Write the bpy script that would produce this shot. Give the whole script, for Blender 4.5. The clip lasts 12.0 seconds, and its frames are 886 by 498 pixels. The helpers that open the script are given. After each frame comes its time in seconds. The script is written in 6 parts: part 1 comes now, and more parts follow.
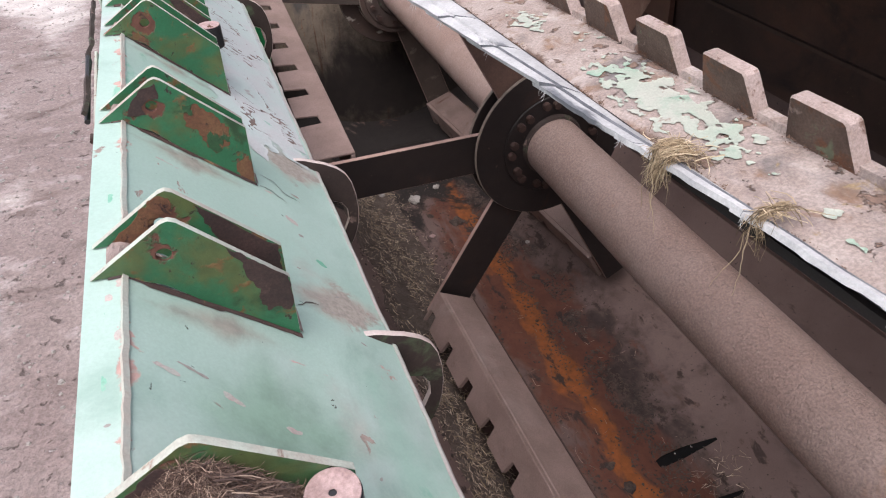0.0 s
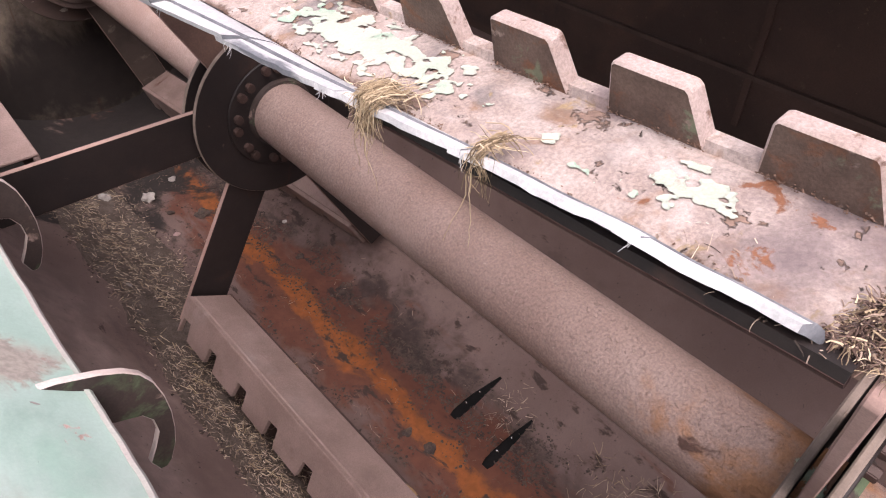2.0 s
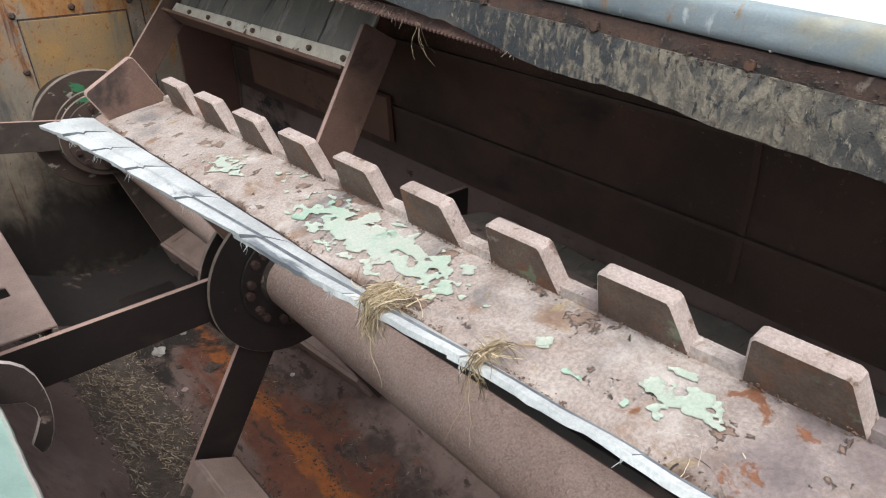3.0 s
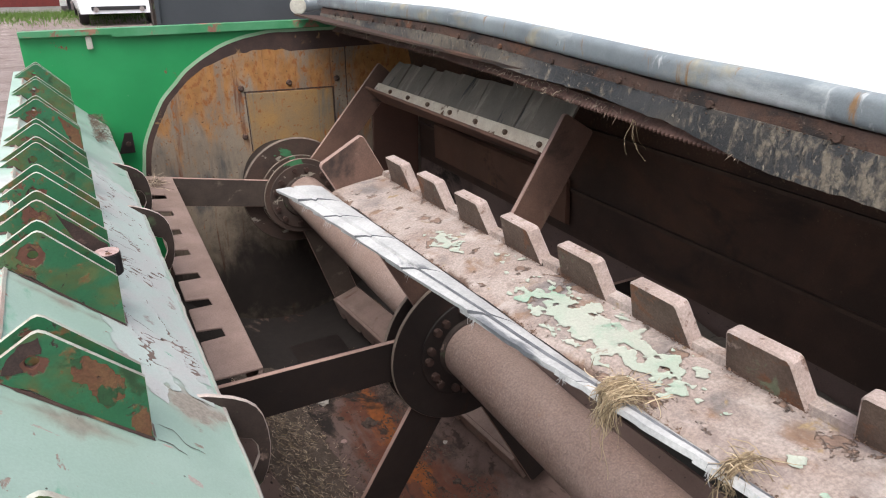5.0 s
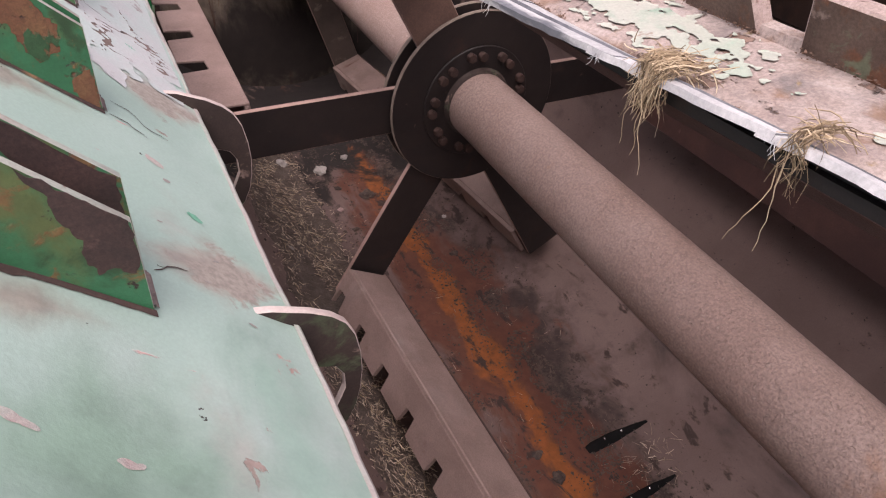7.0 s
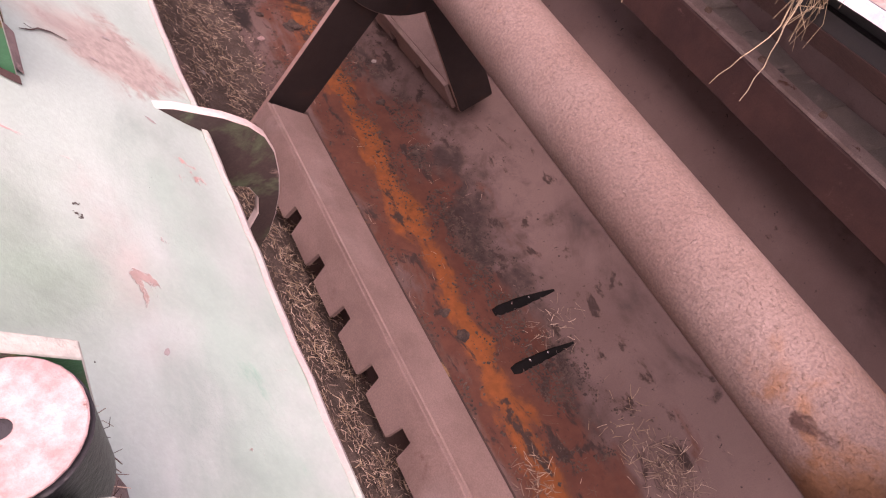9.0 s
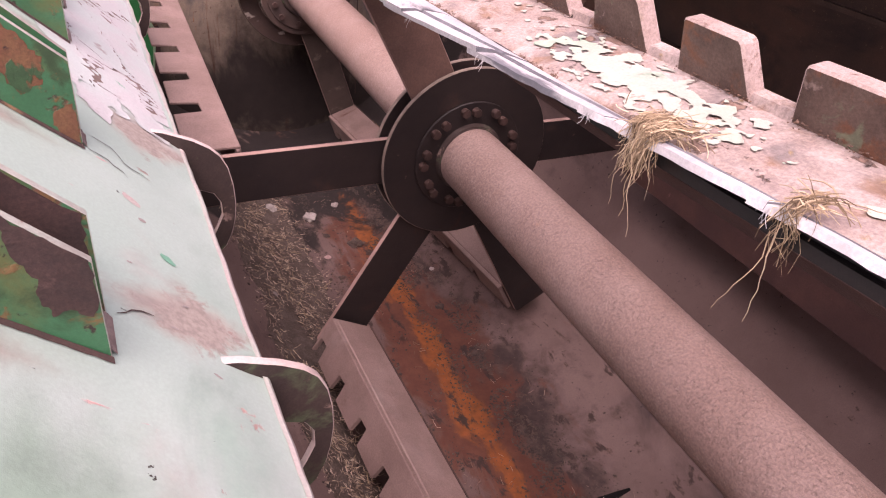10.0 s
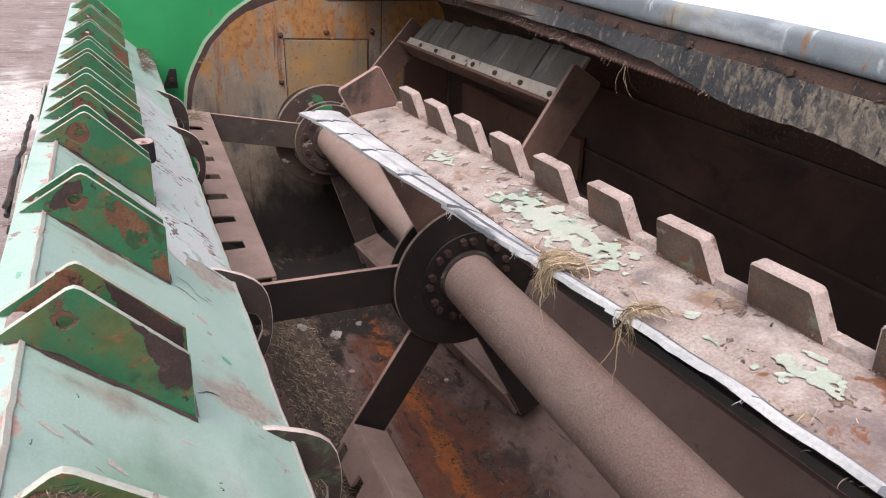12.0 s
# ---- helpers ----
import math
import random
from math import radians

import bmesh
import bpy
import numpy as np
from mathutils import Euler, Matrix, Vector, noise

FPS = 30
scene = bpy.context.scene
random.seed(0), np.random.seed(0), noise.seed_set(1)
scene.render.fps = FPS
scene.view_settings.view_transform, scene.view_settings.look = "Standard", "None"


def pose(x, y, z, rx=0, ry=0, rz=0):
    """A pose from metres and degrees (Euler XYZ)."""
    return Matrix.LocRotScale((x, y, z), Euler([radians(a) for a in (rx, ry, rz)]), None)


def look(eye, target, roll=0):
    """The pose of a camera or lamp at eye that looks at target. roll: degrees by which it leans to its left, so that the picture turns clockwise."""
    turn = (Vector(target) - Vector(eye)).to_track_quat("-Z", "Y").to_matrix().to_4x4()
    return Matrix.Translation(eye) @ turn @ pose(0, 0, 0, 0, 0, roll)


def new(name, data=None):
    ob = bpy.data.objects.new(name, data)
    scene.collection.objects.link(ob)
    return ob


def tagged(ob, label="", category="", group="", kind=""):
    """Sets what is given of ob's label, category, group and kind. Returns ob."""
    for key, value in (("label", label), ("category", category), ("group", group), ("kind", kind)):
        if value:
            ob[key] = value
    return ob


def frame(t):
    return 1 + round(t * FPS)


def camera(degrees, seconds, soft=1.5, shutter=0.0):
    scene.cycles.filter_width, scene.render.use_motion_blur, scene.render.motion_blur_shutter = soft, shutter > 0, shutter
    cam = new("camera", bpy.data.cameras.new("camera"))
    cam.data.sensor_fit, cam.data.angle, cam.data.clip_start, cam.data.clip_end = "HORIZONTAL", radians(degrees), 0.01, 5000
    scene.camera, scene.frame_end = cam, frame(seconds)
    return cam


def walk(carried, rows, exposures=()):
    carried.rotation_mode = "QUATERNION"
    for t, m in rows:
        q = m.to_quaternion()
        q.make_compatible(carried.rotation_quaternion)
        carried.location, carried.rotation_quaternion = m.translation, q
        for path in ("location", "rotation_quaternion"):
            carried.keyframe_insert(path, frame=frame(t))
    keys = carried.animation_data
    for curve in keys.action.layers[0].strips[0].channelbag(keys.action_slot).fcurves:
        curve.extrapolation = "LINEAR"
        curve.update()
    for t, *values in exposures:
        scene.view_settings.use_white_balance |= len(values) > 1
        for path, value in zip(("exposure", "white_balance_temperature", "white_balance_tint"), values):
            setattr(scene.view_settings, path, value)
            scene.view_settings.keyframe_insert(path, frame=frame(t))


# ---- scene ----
cam = camera(66.8, 12.0, 1.1)
PATH = [
    (0, (0.011, 0.015, 1.652), (0.53, 1.491, 0.406), -2.3),
    (0.5, (-0.001, 0.048, 1.59), (0.533, 1.35, 0.169), -1.8),
    (1, (0.003, 0.067, 1.561), (0.656, 1.263, 0.097), 2.2),
    (1.2, (0.013, 0.071, 1.555), (0.713, 1.243, 0.092), 3.3),
    (1.5, (0.05, 0.074, 1.564), (0.886, 1.219, 0.154), 3.4),
    (2, (0.106, 0.063, 1.584), (1.147, 1.158, 0.273), 2.1),
    (2.5, (0.123, 0.063, 1.612), (1.27, 1.232, 0.464), 1.6),
    (3, (0.116, 0.065, 1.651), (1.286, 1.35, 0.661), 0.5),
    (3.2, (0.11, 0.069, 1.661), (1.267, 1.397, 0.713), -0.0),
    (4.8, (0.019, 0.104, 1.684), (0.924, 1.7, 0.888), 0.2),
    (5, (0.017, 0.105, 1.681), (0.913, 1.704, 0.88), 0.5),
    (5.5, (-0.015, 0.085, 1.667), (0.678, 1.749, 0.802), 0.3),
    (6, (-0.023, 0.063, 1.655), (0.594, 1.723, 0.726), 0.9),
    (6.5, (-0.012, 0.077, 1.61), (0.482, 1.698, 0.548), -3.5),
    (7, (0.041, 0.139, 1.512), (0.803, 1.475, 0.233), 4.1),
    (7.2, (0.048, 0.149, 1.491), (0.857, 1.382, 0.139), 7.8),
    (7.5, (0.057, 0.151, 1.457), (0.966, 1.125, -0.035), 17.5),
    (7.7, (0.057, 0.153, 1.439), (0.955, 1.002, -0.134), 21.6),
    (9.3, (0.044, 0.17, 1.448), (0.919, 1.2, -0.025), 18.6),
    (9.5, (0.059, 0.151, 1.472), (0.904, 1.337, 0.1), 14.3),
    (10, (0.054, 0.15, 1.503), (0.878, 1.56, 0.349), 7.1),
    (10.5, (0.049, 0.137, 1.526), (0.874, 1.661, 0.527), 5.7),
    (11, (0.037, 0.066, 1.574), (0.847, 1.651, 0.662), 4.5),
    (11.5, (0.012, -0.01, 1.609), (0.845, 1.587, 0.74), 7.2),
    (12, (0.01, -0.062, 1.63), (0.808, 1.557, 0.769), 3.6),
]
EXPOSURES = [
    (0.0, 0.45, 6200, 15), (0.5, 0.55, 6600, 36), (1.0, 0.81, 6900, 41), (1.6, 0.91, 7000, 41), (2.0, 0.93, 6500, 23), (2.5, 0.63, 6080, 8), (3.0, 0.55, 6040, 3),
    (5.0, 0.51, 6350, 9), (6.0, 0.38, 6450, 13), (7.0, 0.55, 6600, 25), (7.5, 0.97, 6950, 43), (8.5, 1.2, 7200, 51), (9.5, 1.2, 7300, 53), (10.0, 0.95, 7000, 45), (10.5, 0.7, 6750, 24), (11.0, 0.56, 6450, 21), (12.0, 0.51, 6350, 15)]
walk(cam, [(t, look(eye, target, roll)) for t, eye, target, roll in PATH], EXPOSURES)

# ---- daylight: bright overcast sky ----
SUN_ELEVATION, SUN_ROTATION = radians(64), radians(221)
world = bpy.data.worlds.new("sky")
scene.world = world
world.use_nodes = True
wn = world.node_tree
sky = wn.nodes.new("ShaderNodeTexSky")
sky.sky_type, sky.sun_disc = "NISHITA", False
sky.sun_elevation, sky.sun_rotation = SUN_ELEVATION, SUN_ROTATION
sky.dust_density, sky.air_density, sky.ozone_density = 4.0, 1.0, 0.6
haze = wn.nodes.new("ShaderNodeHueSaturation")
haze.inputs["Saturation"].default_value = 0.40
wn.links.new(sky.outputs[0], haze.inputs["Color"])
wn.links.new(haze.outputs[0], wn.nodes["Background"].inputs[0])
wn.nodes["Background"].inputs[1].default_value = 0.15
sun = new("sun", bpy.data.lights.new("sun", "SUN"))
sun.data.energy, sun.data.angle, sun.data.color = 2.25, radians(55), (1.0, 0.94, 0.89)
sun.matrix_world = look((-3.4, -3.9, 10.6), (0, 0, 0))


# ---- materials ----
class Nodes:
    """A short way to write a node material."""

    def __init__(self, name):
        self.mat = bpy.data.materials.new(name)
        self.mat.use_nodes = True
        self.tree = self.mat.node_tree
        self.shader = self.tree.nodes["Principled BSDF"]
        coords = self.tree.nodes.new("ShaderNodeTexCoord").outputs["Object"]
        info = self.tree.nodes.new("ShaderNodeObjectInfo").outputs["Random"]
        shift = self.math("MULTIPLY", info, 9.0)
        add = self.tree.nodes.new("ShaderNodeVectorMath")
        self.tree.links.new(coords, add.inputs[0])
        self.tree.links.new(shift, add.inputs[1])
        self.raw, self.at = coords, add.outputs[0]

    def put(self, socket, value):
        if hasattr(value, "is_linked"):
            self.tree.links.new(value, socket)
        elif isinstance(value, (tuple, list)) and len(value) == 3 and socket.type == "RGBA":
            socket.default_value = (*value, 1)
        else:
            socket.default_value = value

    def math(self, op, a, b=0.0, clamp=False):
        n = self.tree.nodes.new("ShaderNodeMath")
        n.operation, n.use_clamp = op, clamp
        self.put(n.inputs[0], a)
        self.put(n.inputs[1], b)
        return n.outputs[0]

    def noise(self, scale, detail=6.0, rough=0.6, distort=0.0, stretch=(1, 1, 1), offset=0.0, fixed=False):
        m = self.tree.nodes.new("ShaderNodeMapping")
        self.put(m.inputs["Vector"], self.raw if fixed else self.at)
        m.inputs["Scale"].default_value = stretch
        m.inputs["Location"].default_value = (offset, offset * 0.7, -offset)
        n = self.tree.nodes.new("ShaderNodeTexNoise")
        self.put(n.inputs["Vector"], m.outputs[0])
        n.inputs["Scale"].default_value, n.inputs["Detail"].default_value = scale, detail
        n.inputs["Roughness"].default_value, n.inputs["Distortion"].default_value = rough, distort
        return n.outputs["Fac"]

    def voronoi(self, scale, feature="F1"):
        n = self.tree.nodes.new("ShaderNodeTexVoronoi")
        n.feature = feature
        self.put(n.inputs["Vector"], self.at)
        n.inputs["Scale"].default_value = scale
        return n.outputs["Distance"]

    def ramp(self, value, lo, hi):
        n = self.tree.nodes.new("ShaderNodeMapRange")
        n.interpolation_type = "SMOOTHSTEP"
        self.put(n.inputs["Value"], value)
        n.inputs["From Min"].default_value, n.inputs["From Max"].default_value = lo, hi
        return n.outputs["Result"]

    def mix(self, fac, a, b, blend="MIX"):
        n = self.tree.nodes.new("ShaderNodeMix")
        n.data_type, n.blend_type = "RGBA", blend
        self.put(n.inputs["Factor"], fac)
        self.put(n.inputs["A"], a)
        self.put(n.inputs["B"], b)
        return n.outputs["Result"]

    def axis(self, index):
        n = self.tree.nodes.new("ShaderNodeSeparateXYZ")
        self.put(n.inputs[0], self.raw)
        return n.outputs[index]


E1 = (1, 1, 1)


def worn(name, base, vary, scale=6.0, rough=0.75, metal=0.0, grain=350.0, grain_depth=0.35, bump=0.0006, layers=(), gloss=None):
    """A worn surface: two base tones, fine grain, and layers of paint, rust, dust or painted-in light and shade.
    A layer: colour, noise scale, low and high threshold, roughness, relief, stretch, and a place (axis, centre, reach,
    gain) or None."""
    n = Nodes(name)
    color = n.mix(n.ramp(n.noise(scale, 7, 0.62), 0.35, 0.68), base, vary)
    fine = n.noise(grain, 4, 0.7)
    color = n.mix(grain_depth, color, n.mix(n.ramp(fine, 0.32, 0.7), (0.25, 0.25, 0.25), (1, 1, 1)), "MULTIPLY")
    roughness = n.math("ADD", rough - 0.1, n.math("MULTIPLY", n.noise(scale * 5, 5), 0.2))
    height = n.math("ADD", n.math("MULTIPLY", fine, 0.6), n.math("MULTIPLY", n.noise(scale * 8, 6, 0.65), 0.5))
    for k, (tone, size, low, high, shine, relief, stretch, place, *more) in enumerate(layers):
        m = n.noise(size, 9, 0.62, 0.35, stretch, 3.1 * (more[0] if more else k) + 1.7)
        if len(more) > 1:
            line = n.math("ABSOLUTE", n.math("SUBTRACT", m, 0.5))
            m = n.math("MULTIPLY", n.ramp(line, more[1], more[1] * 0.3), n.ramp(n.noise(size * 0.6, 3, 0.5, 0, E1, 9.0), 0.56, 0.60))
        for axis, centre, reach, gain in place or ():
            along = n.axis(axis) if isinstance(axis, int) else n.math("SUBTRACT", n.axis(axis[0]), n.math("MULTIPLY", n.axis(axis[1]), axis[2]))
            off = n.math("ABSOLUTE", n.math("SUBTRACT", along, centre))
            near = n.math("SUBTRACT", 1.0, n.math("DIVIDE", off, reach), True)
            m = n.math("ADD", m, n.math("MULTIPLY", n.math("SUBTRACT", near, 0.5), gain))
        mask = n.ramp(m, low, high)
        shade = n.mix(n.ramp(n.noise(size * 4, 5, 0.6, 0, (1, 1, 1), 5.0 + k), 0.3, 0.7), tone, tuple(c * 0.72 for c in tone))
        shade = n.mix(grain_depth * 0.6, shade, n.mix(n.ramp(fine, 0.3, 0.72), (0.3, 0.3, 0.3), (1, 1, 1)), "MULTIPLY")
        color = n.mix(mask, color, shade)
        roughness = n.math("ADD", n.math("MULTIPLY", roughness, n.math("SUBTRACT", 1.0, mask)), n.math("MULTIPLY", mask, shine))
        height = n.math("ADD", height, n.math("MULTIPLY", mask, relief))
    b = n.tree.nodes.new("ShaderNodeBump")
    b.inputs["Strength"].default_value, b.inputs["Distance"].default_value = 1.0, bump
    n.put(b.inputs["Height"], height)
    n.put(n.shader.inputs["Normal"], b.outputs[0])
    n.put(n.shader.inputs["Base Color"], color)
    n.put(n.shader.inputs["Roughness"], roughness)
    n.shader.inputs["Metallic"].default_value = metal
    if gloss is not None:
        n.shader.inputs["Specular IOR Level"].default_value = gloss
    return n.mat


RUST, DARK_RUST, DUST, BRIGHT = (0.13, 0.055, 0.03), (0.045, 0.028, 0.022), (0.36, 0.28, 0.25), (0.42, 0.13, 0.025)
MINT, GREEN, PINK = (0.50, 0.72, 0.62), (0.022, 0.20, 0.07), (0.62, 0.40, 0.36)
SMEAR = (0.36, 0.34, 0.29)
mint_paint = worn("faded_mint_paint", (0.42, 0.55, 0.485), (0.37, 0.505, 0.435), 4, 0.5, grain_depth=0.12, bump=0.0003, layers=[
    ((0.53, 0.605, 0.565), 2.2, 0.46, 0.68, 0.6, 0, (1, 0.6, 1), None),
    # Dent at y 0.365: its shade and dirty green put into the paint.
    ((0.29, 0.43, 0.335), 7, 0.54, 0.92, 0.6, 0, (1, 0.8, 1), [(1, 0.365, 0.14, 0.55), (0, -0.005, 0.10, 0.48)], 16),
    ((0.34, 0.49, 0.41), 3.5, 0.50, 0.66, 0.5, 0, (1.6, 0.8, 1), None),
    ((0.46, 0.47, 0.42), 8, 0.60, 0.80, 0.8, 0, (1, 0.9, 1), [(0, 0.055, 0.07, 0.26)]),
    ((0.43, 0.39, 0.335), 9, 0.56, 0.86, 0.85, 0.1, E1, [(1, 0.570, 0.075, 0.55), (0, 0.080, 0.070, 0.45)], 11),
    ((0.43, 0.39, 0.335), 9, 0.56, 0.86, 0.85, 0.1, E1, [(1, 0.895, 0.090, 0.55), (0, 0.080, 0.065, 0.45)], 12),
    (SMEAR, 14, 0.62, 1.0, 0.85, 0, (1, 0.7, 1), [(1, 0.464, 0.045, 0.55), (0, -0.030, 0.080, 0.40)], 13),
    (SMEAR, 14, 0.62, 1.0, 0.85, 0, (1, 0.7, 1), [(1, 0.748, 0.042, 0.55), (0, -0.030, 0.080, 0.40)], 14),
    (SMEAR, 14, 0.62, 1.0, 0.85, 0, (1, 0.7, 1), [(1, 1.030, 0.042, 0.55), (0, -0.030, 0.080, 0.40)], 15),
    ((0.20, 0.47, 0.33), 7, 0.61, 0.70, 0.5, -0.2, (2.2, 0.8, 1), None),
    ((0.56, 0.575, 0.57), 6, 0.47, 0.66, 0.85, 0, (0.8, 1.3, 1), [(0, 0.065, 0.10, 0.14), (1, 1.45, 0.75, 0.34)], 4),
    (PINK, 8, 0.67, 0.70, 0.8, -0.6, (0.8, 3.2, 1), None),
    ((0.40, 0.35, 0.30), 45, 0.62, 0.80, 0.9, 0, E1, [(1, 0.565, 0.060, 0.52), (0, 0.085, 0.060, 0.44)], 18),
    ((0.40, 0.35, 0.30), 45, 0.62, 0.80, 0.9, 0, E1, [(1, 0.890, 0.070, 0.52), (0, 0.085, 0.060, 0.44)], 19),
    ((0.56, 0.36, 0.31), 16, 0.60, 0.64, 0.85, -0.8, E1, [(0, -0.0925, 0.014, 0.18)]),
    ((0.38, 0.29, 0.25), 26, 0.665, 0.69, 0.85, -1.0, (1, 0.7, 1), None),
    ((0.09, 0.36, 0.22), 22, 0.70, 0.74, 0.6, -0.2, (1, 0.8, 1), None),
    ((0.07, 0.06, 0.05), 50, 0.70, 0.715, 0.9, -1.2, E1, None)])
old_ground = worn("bared_old_ground", (0.19, 0.135, 0.115), (0.30, 0.215, 0.19), 14, 0.85, grain_depth=0.35, layers=[((0.07, 0.05, 0.045), 30, 0.58, 0.68, 0.85, 0, E1, None)])
pale_flake = worn("lifted_pale_paint", (0.52, 0.60, 0.57), (0.56, 0.56, 0.555), 12, 0.6, grain_depth=0.15, bump=0.0003, layers=[
    ((0.42, 0.36, 0.34), 20, 0.60, 0.70, 0.85, 0, E1, None)])
cream_flake = worn("cream_green_paint_flakes", (0.37, 0.415, 0.34), (0.43, 0.43, 0.37), 16, 0.6, grain_depth=0.22, bump=0.0004, layers=[
    ((0.31, 0.43, 0.33), 14, 0.54, 0.66, 0.6, 0, E1, None), ((0.32, 0.24, 0.20), 30, 0.62, 0.70, 0.85, 0, E1, None)])
green_paint = worn("green_paint_worn", (0.026, 0.125, 0.055), (0.036, 0.17, 0.078), 9, 0.42, grain_depth=0.2, bump=0.0007, layers=[
    ((0.10, 0.13, 0.045), 12, 0.47, 0.64, 0.6, -0.1, E1, None),
    ((0.03, 0.075, 0.03), 20, 0.56, 0.68, 0.6, 0, E1, None),
    ((0.17, 0.075, 0.045), 20, 0.60, 0.645, 0.85, -1.2, E1, None),
    ((0.15, 0.06, 0.04), 24, 0.66, 0.71, 0.85, -1.0, E1, [(0, -0.0588, 0.034, 0.30), (2, 1.3225, 0.034, 0.30)]),
    ((0.07, 0.036, 0.030), 40, 0.70, 0.74, 0.85, -1.0, E1, [(0, -0.0588, 0.018, 0.30), (2, 1.3225, 0.018, 0.30)]),
    ((0.20, 0.12, 0.05), 45, 0.56, 0.66, 0.9, 0.3, E1, None),
    ((0.05, 0.035, 0.03), 60, 0.63, 0.68, 0.9, -0.4, E1, None)])
bare_patch = worn("bare_brown_patch", (0.045, 0.027, 0.024), (0.080, 0.044, 0.038), 22, 0.8, grain_depth=0.5, bump=0.001, layers=[
    ((0.17, 0.10, 0.09), 30, 0.60, 0.70, 0.9, 0, E1, None)])
rust_patch = worn("orange_brown_patch", (0.15, 0.062, 0.034), (0.21, 0.11, 0.05), 30, 0.85, grain_depth=0.4, bump=0.001, layers=[
    ((0.035, 0.10, 0.04), 26, 0.58, 0.63, 0.6, 0.5, E1, None), ((0.05, 0.03, 0.026), 40, 0.62, 0.68, 0.9, -0.5, E1, None)])
end_green = worn("green_end_paint", (0.022, 0.27, 0.085), (0.03, 0.32, 0.105), 3, 0.38, grain_depth=0.08, bump=0.0003, layers=[
    ((0.25, 0.10, 0.06), 14, 0.66, 0.68, 0.85, -0.8, E1, None), ((0.45, 0.60, 0.45), 40, 0.70, 0.72, 0.6, 0, E1, None)])
green_flange = worn("green_flange_chipped", (0.05, 0.25, 0.10), (0.10, 0.32, 0.16), 6, 0.45, grain_depth=0.1, layers=[
    ((0.34, 0.17, 0.12), 7, 0.56, 0.60, 0.85, -0.8, (1, 1, 1), None)])
pale_green = worn("sprayed_pale_edge", (0.42, 0.62, 0.42), (0.30, 0.52, 0.30), 8, 0.6)
brown_edge = worn("brown_wear_edge", (0.05, 0.030, 0.026), (0.09, 0.05, 0.04), 8, 0.8, layers=[((0.30, 0.18, 0.09), 14, 0.58, 0.64, 0.8, 0, E1, None)])
bush_pink = worn("dusty_pink_bush", (0.52, 0.37, 0.35), (0.36, 0.24, 0.225), 60, 0.85, grain_depth=0.4, layers=[(RUST, 60, 0.60, 0.66, 0.9, -0.3, E1, None)])
tab_rust = worn("rusty_green_tab", (0.055, 0.036, 0.029), (0.036, 0.024, 0.020), 14, 0.8, layers=[
    ((0.09, 0.125, 0.065), 14, 0.54, 0.64, 0.7, 0.2, E1, None), ((0.30, 0.21, 0.175), 22, 0.60, 0.68, 0.9, 0, E1, None)])
edge_metal = worn("bare_edge", (0.50, 0.55, 0.47), (0.42, 0.36, 0.31), 20, 0.7, grain_depth=0.25, layers=[((0.26, 0.12, 0.08), 40, 0.60, 0.68, 0.85, -0.4, E1, None)])
dusty_rust = worn("dusty_rusty_steel", (0.28, 0.195, 0.168), (0.215, 0.145, 0.122), 9, 0.78, layers=[
    (RUST, 10, 0.62, 0.75, 0.85, -0.3, E1, None), (DUST, 5, 0.55, 0.75, 0.95, 0.1, E1, None)])
tube_rust = worn("pitted_rusty_tube", (0.30, 0.20, 0.166), (0.37, 0.265, 0.228), 4, 0.55, grain=240, grain_depth=0.52, bump=0.0032, layers=[
    # The fine pale specks are glints on the pits, put into the colour.
    ((0.38, 0.27, 0.235), 3, 0.5, 0.8, 0.7, 0.0, E1, None), ((0.46, 0.34, 0.29), 150, 0.57, 0.68, 0.55, 0.4, E1, None),
    ((0.40, 0.20, 0.10), 9, 0.52, 0.70, 0.75, 0, E1, [(1, 0.05, 0.38, 0.34)]),
    ((0.30, 0.29, 0.30), 14, 0.70, 0.76, 0.7, 0, E1, [(1, 0.20, 0.12, 0.26)]),
    ((0.12, 0.065, 0.05), 13, 0.70, 0.78, 0.85, -0.3, E1, [(1, 0.16, 0.16, 0.22)]),
    ((0.45, 0.58, 0.46), 16, 0.68, 0.71, 0.6, 0.6, E1, [(1, 0.06, 0.10, 0.40)])])
dark_steel = worn("dark_oily_rusty_shaded_steel", (0.011, 0.007, 0.0065), (0.020, 0.0125, 0.0105), 8, 0.6, layers=[
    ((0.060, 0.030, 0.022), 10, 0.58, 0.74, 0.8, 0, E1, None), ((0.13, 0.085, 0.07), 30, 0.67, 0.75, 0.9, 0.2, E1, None)])
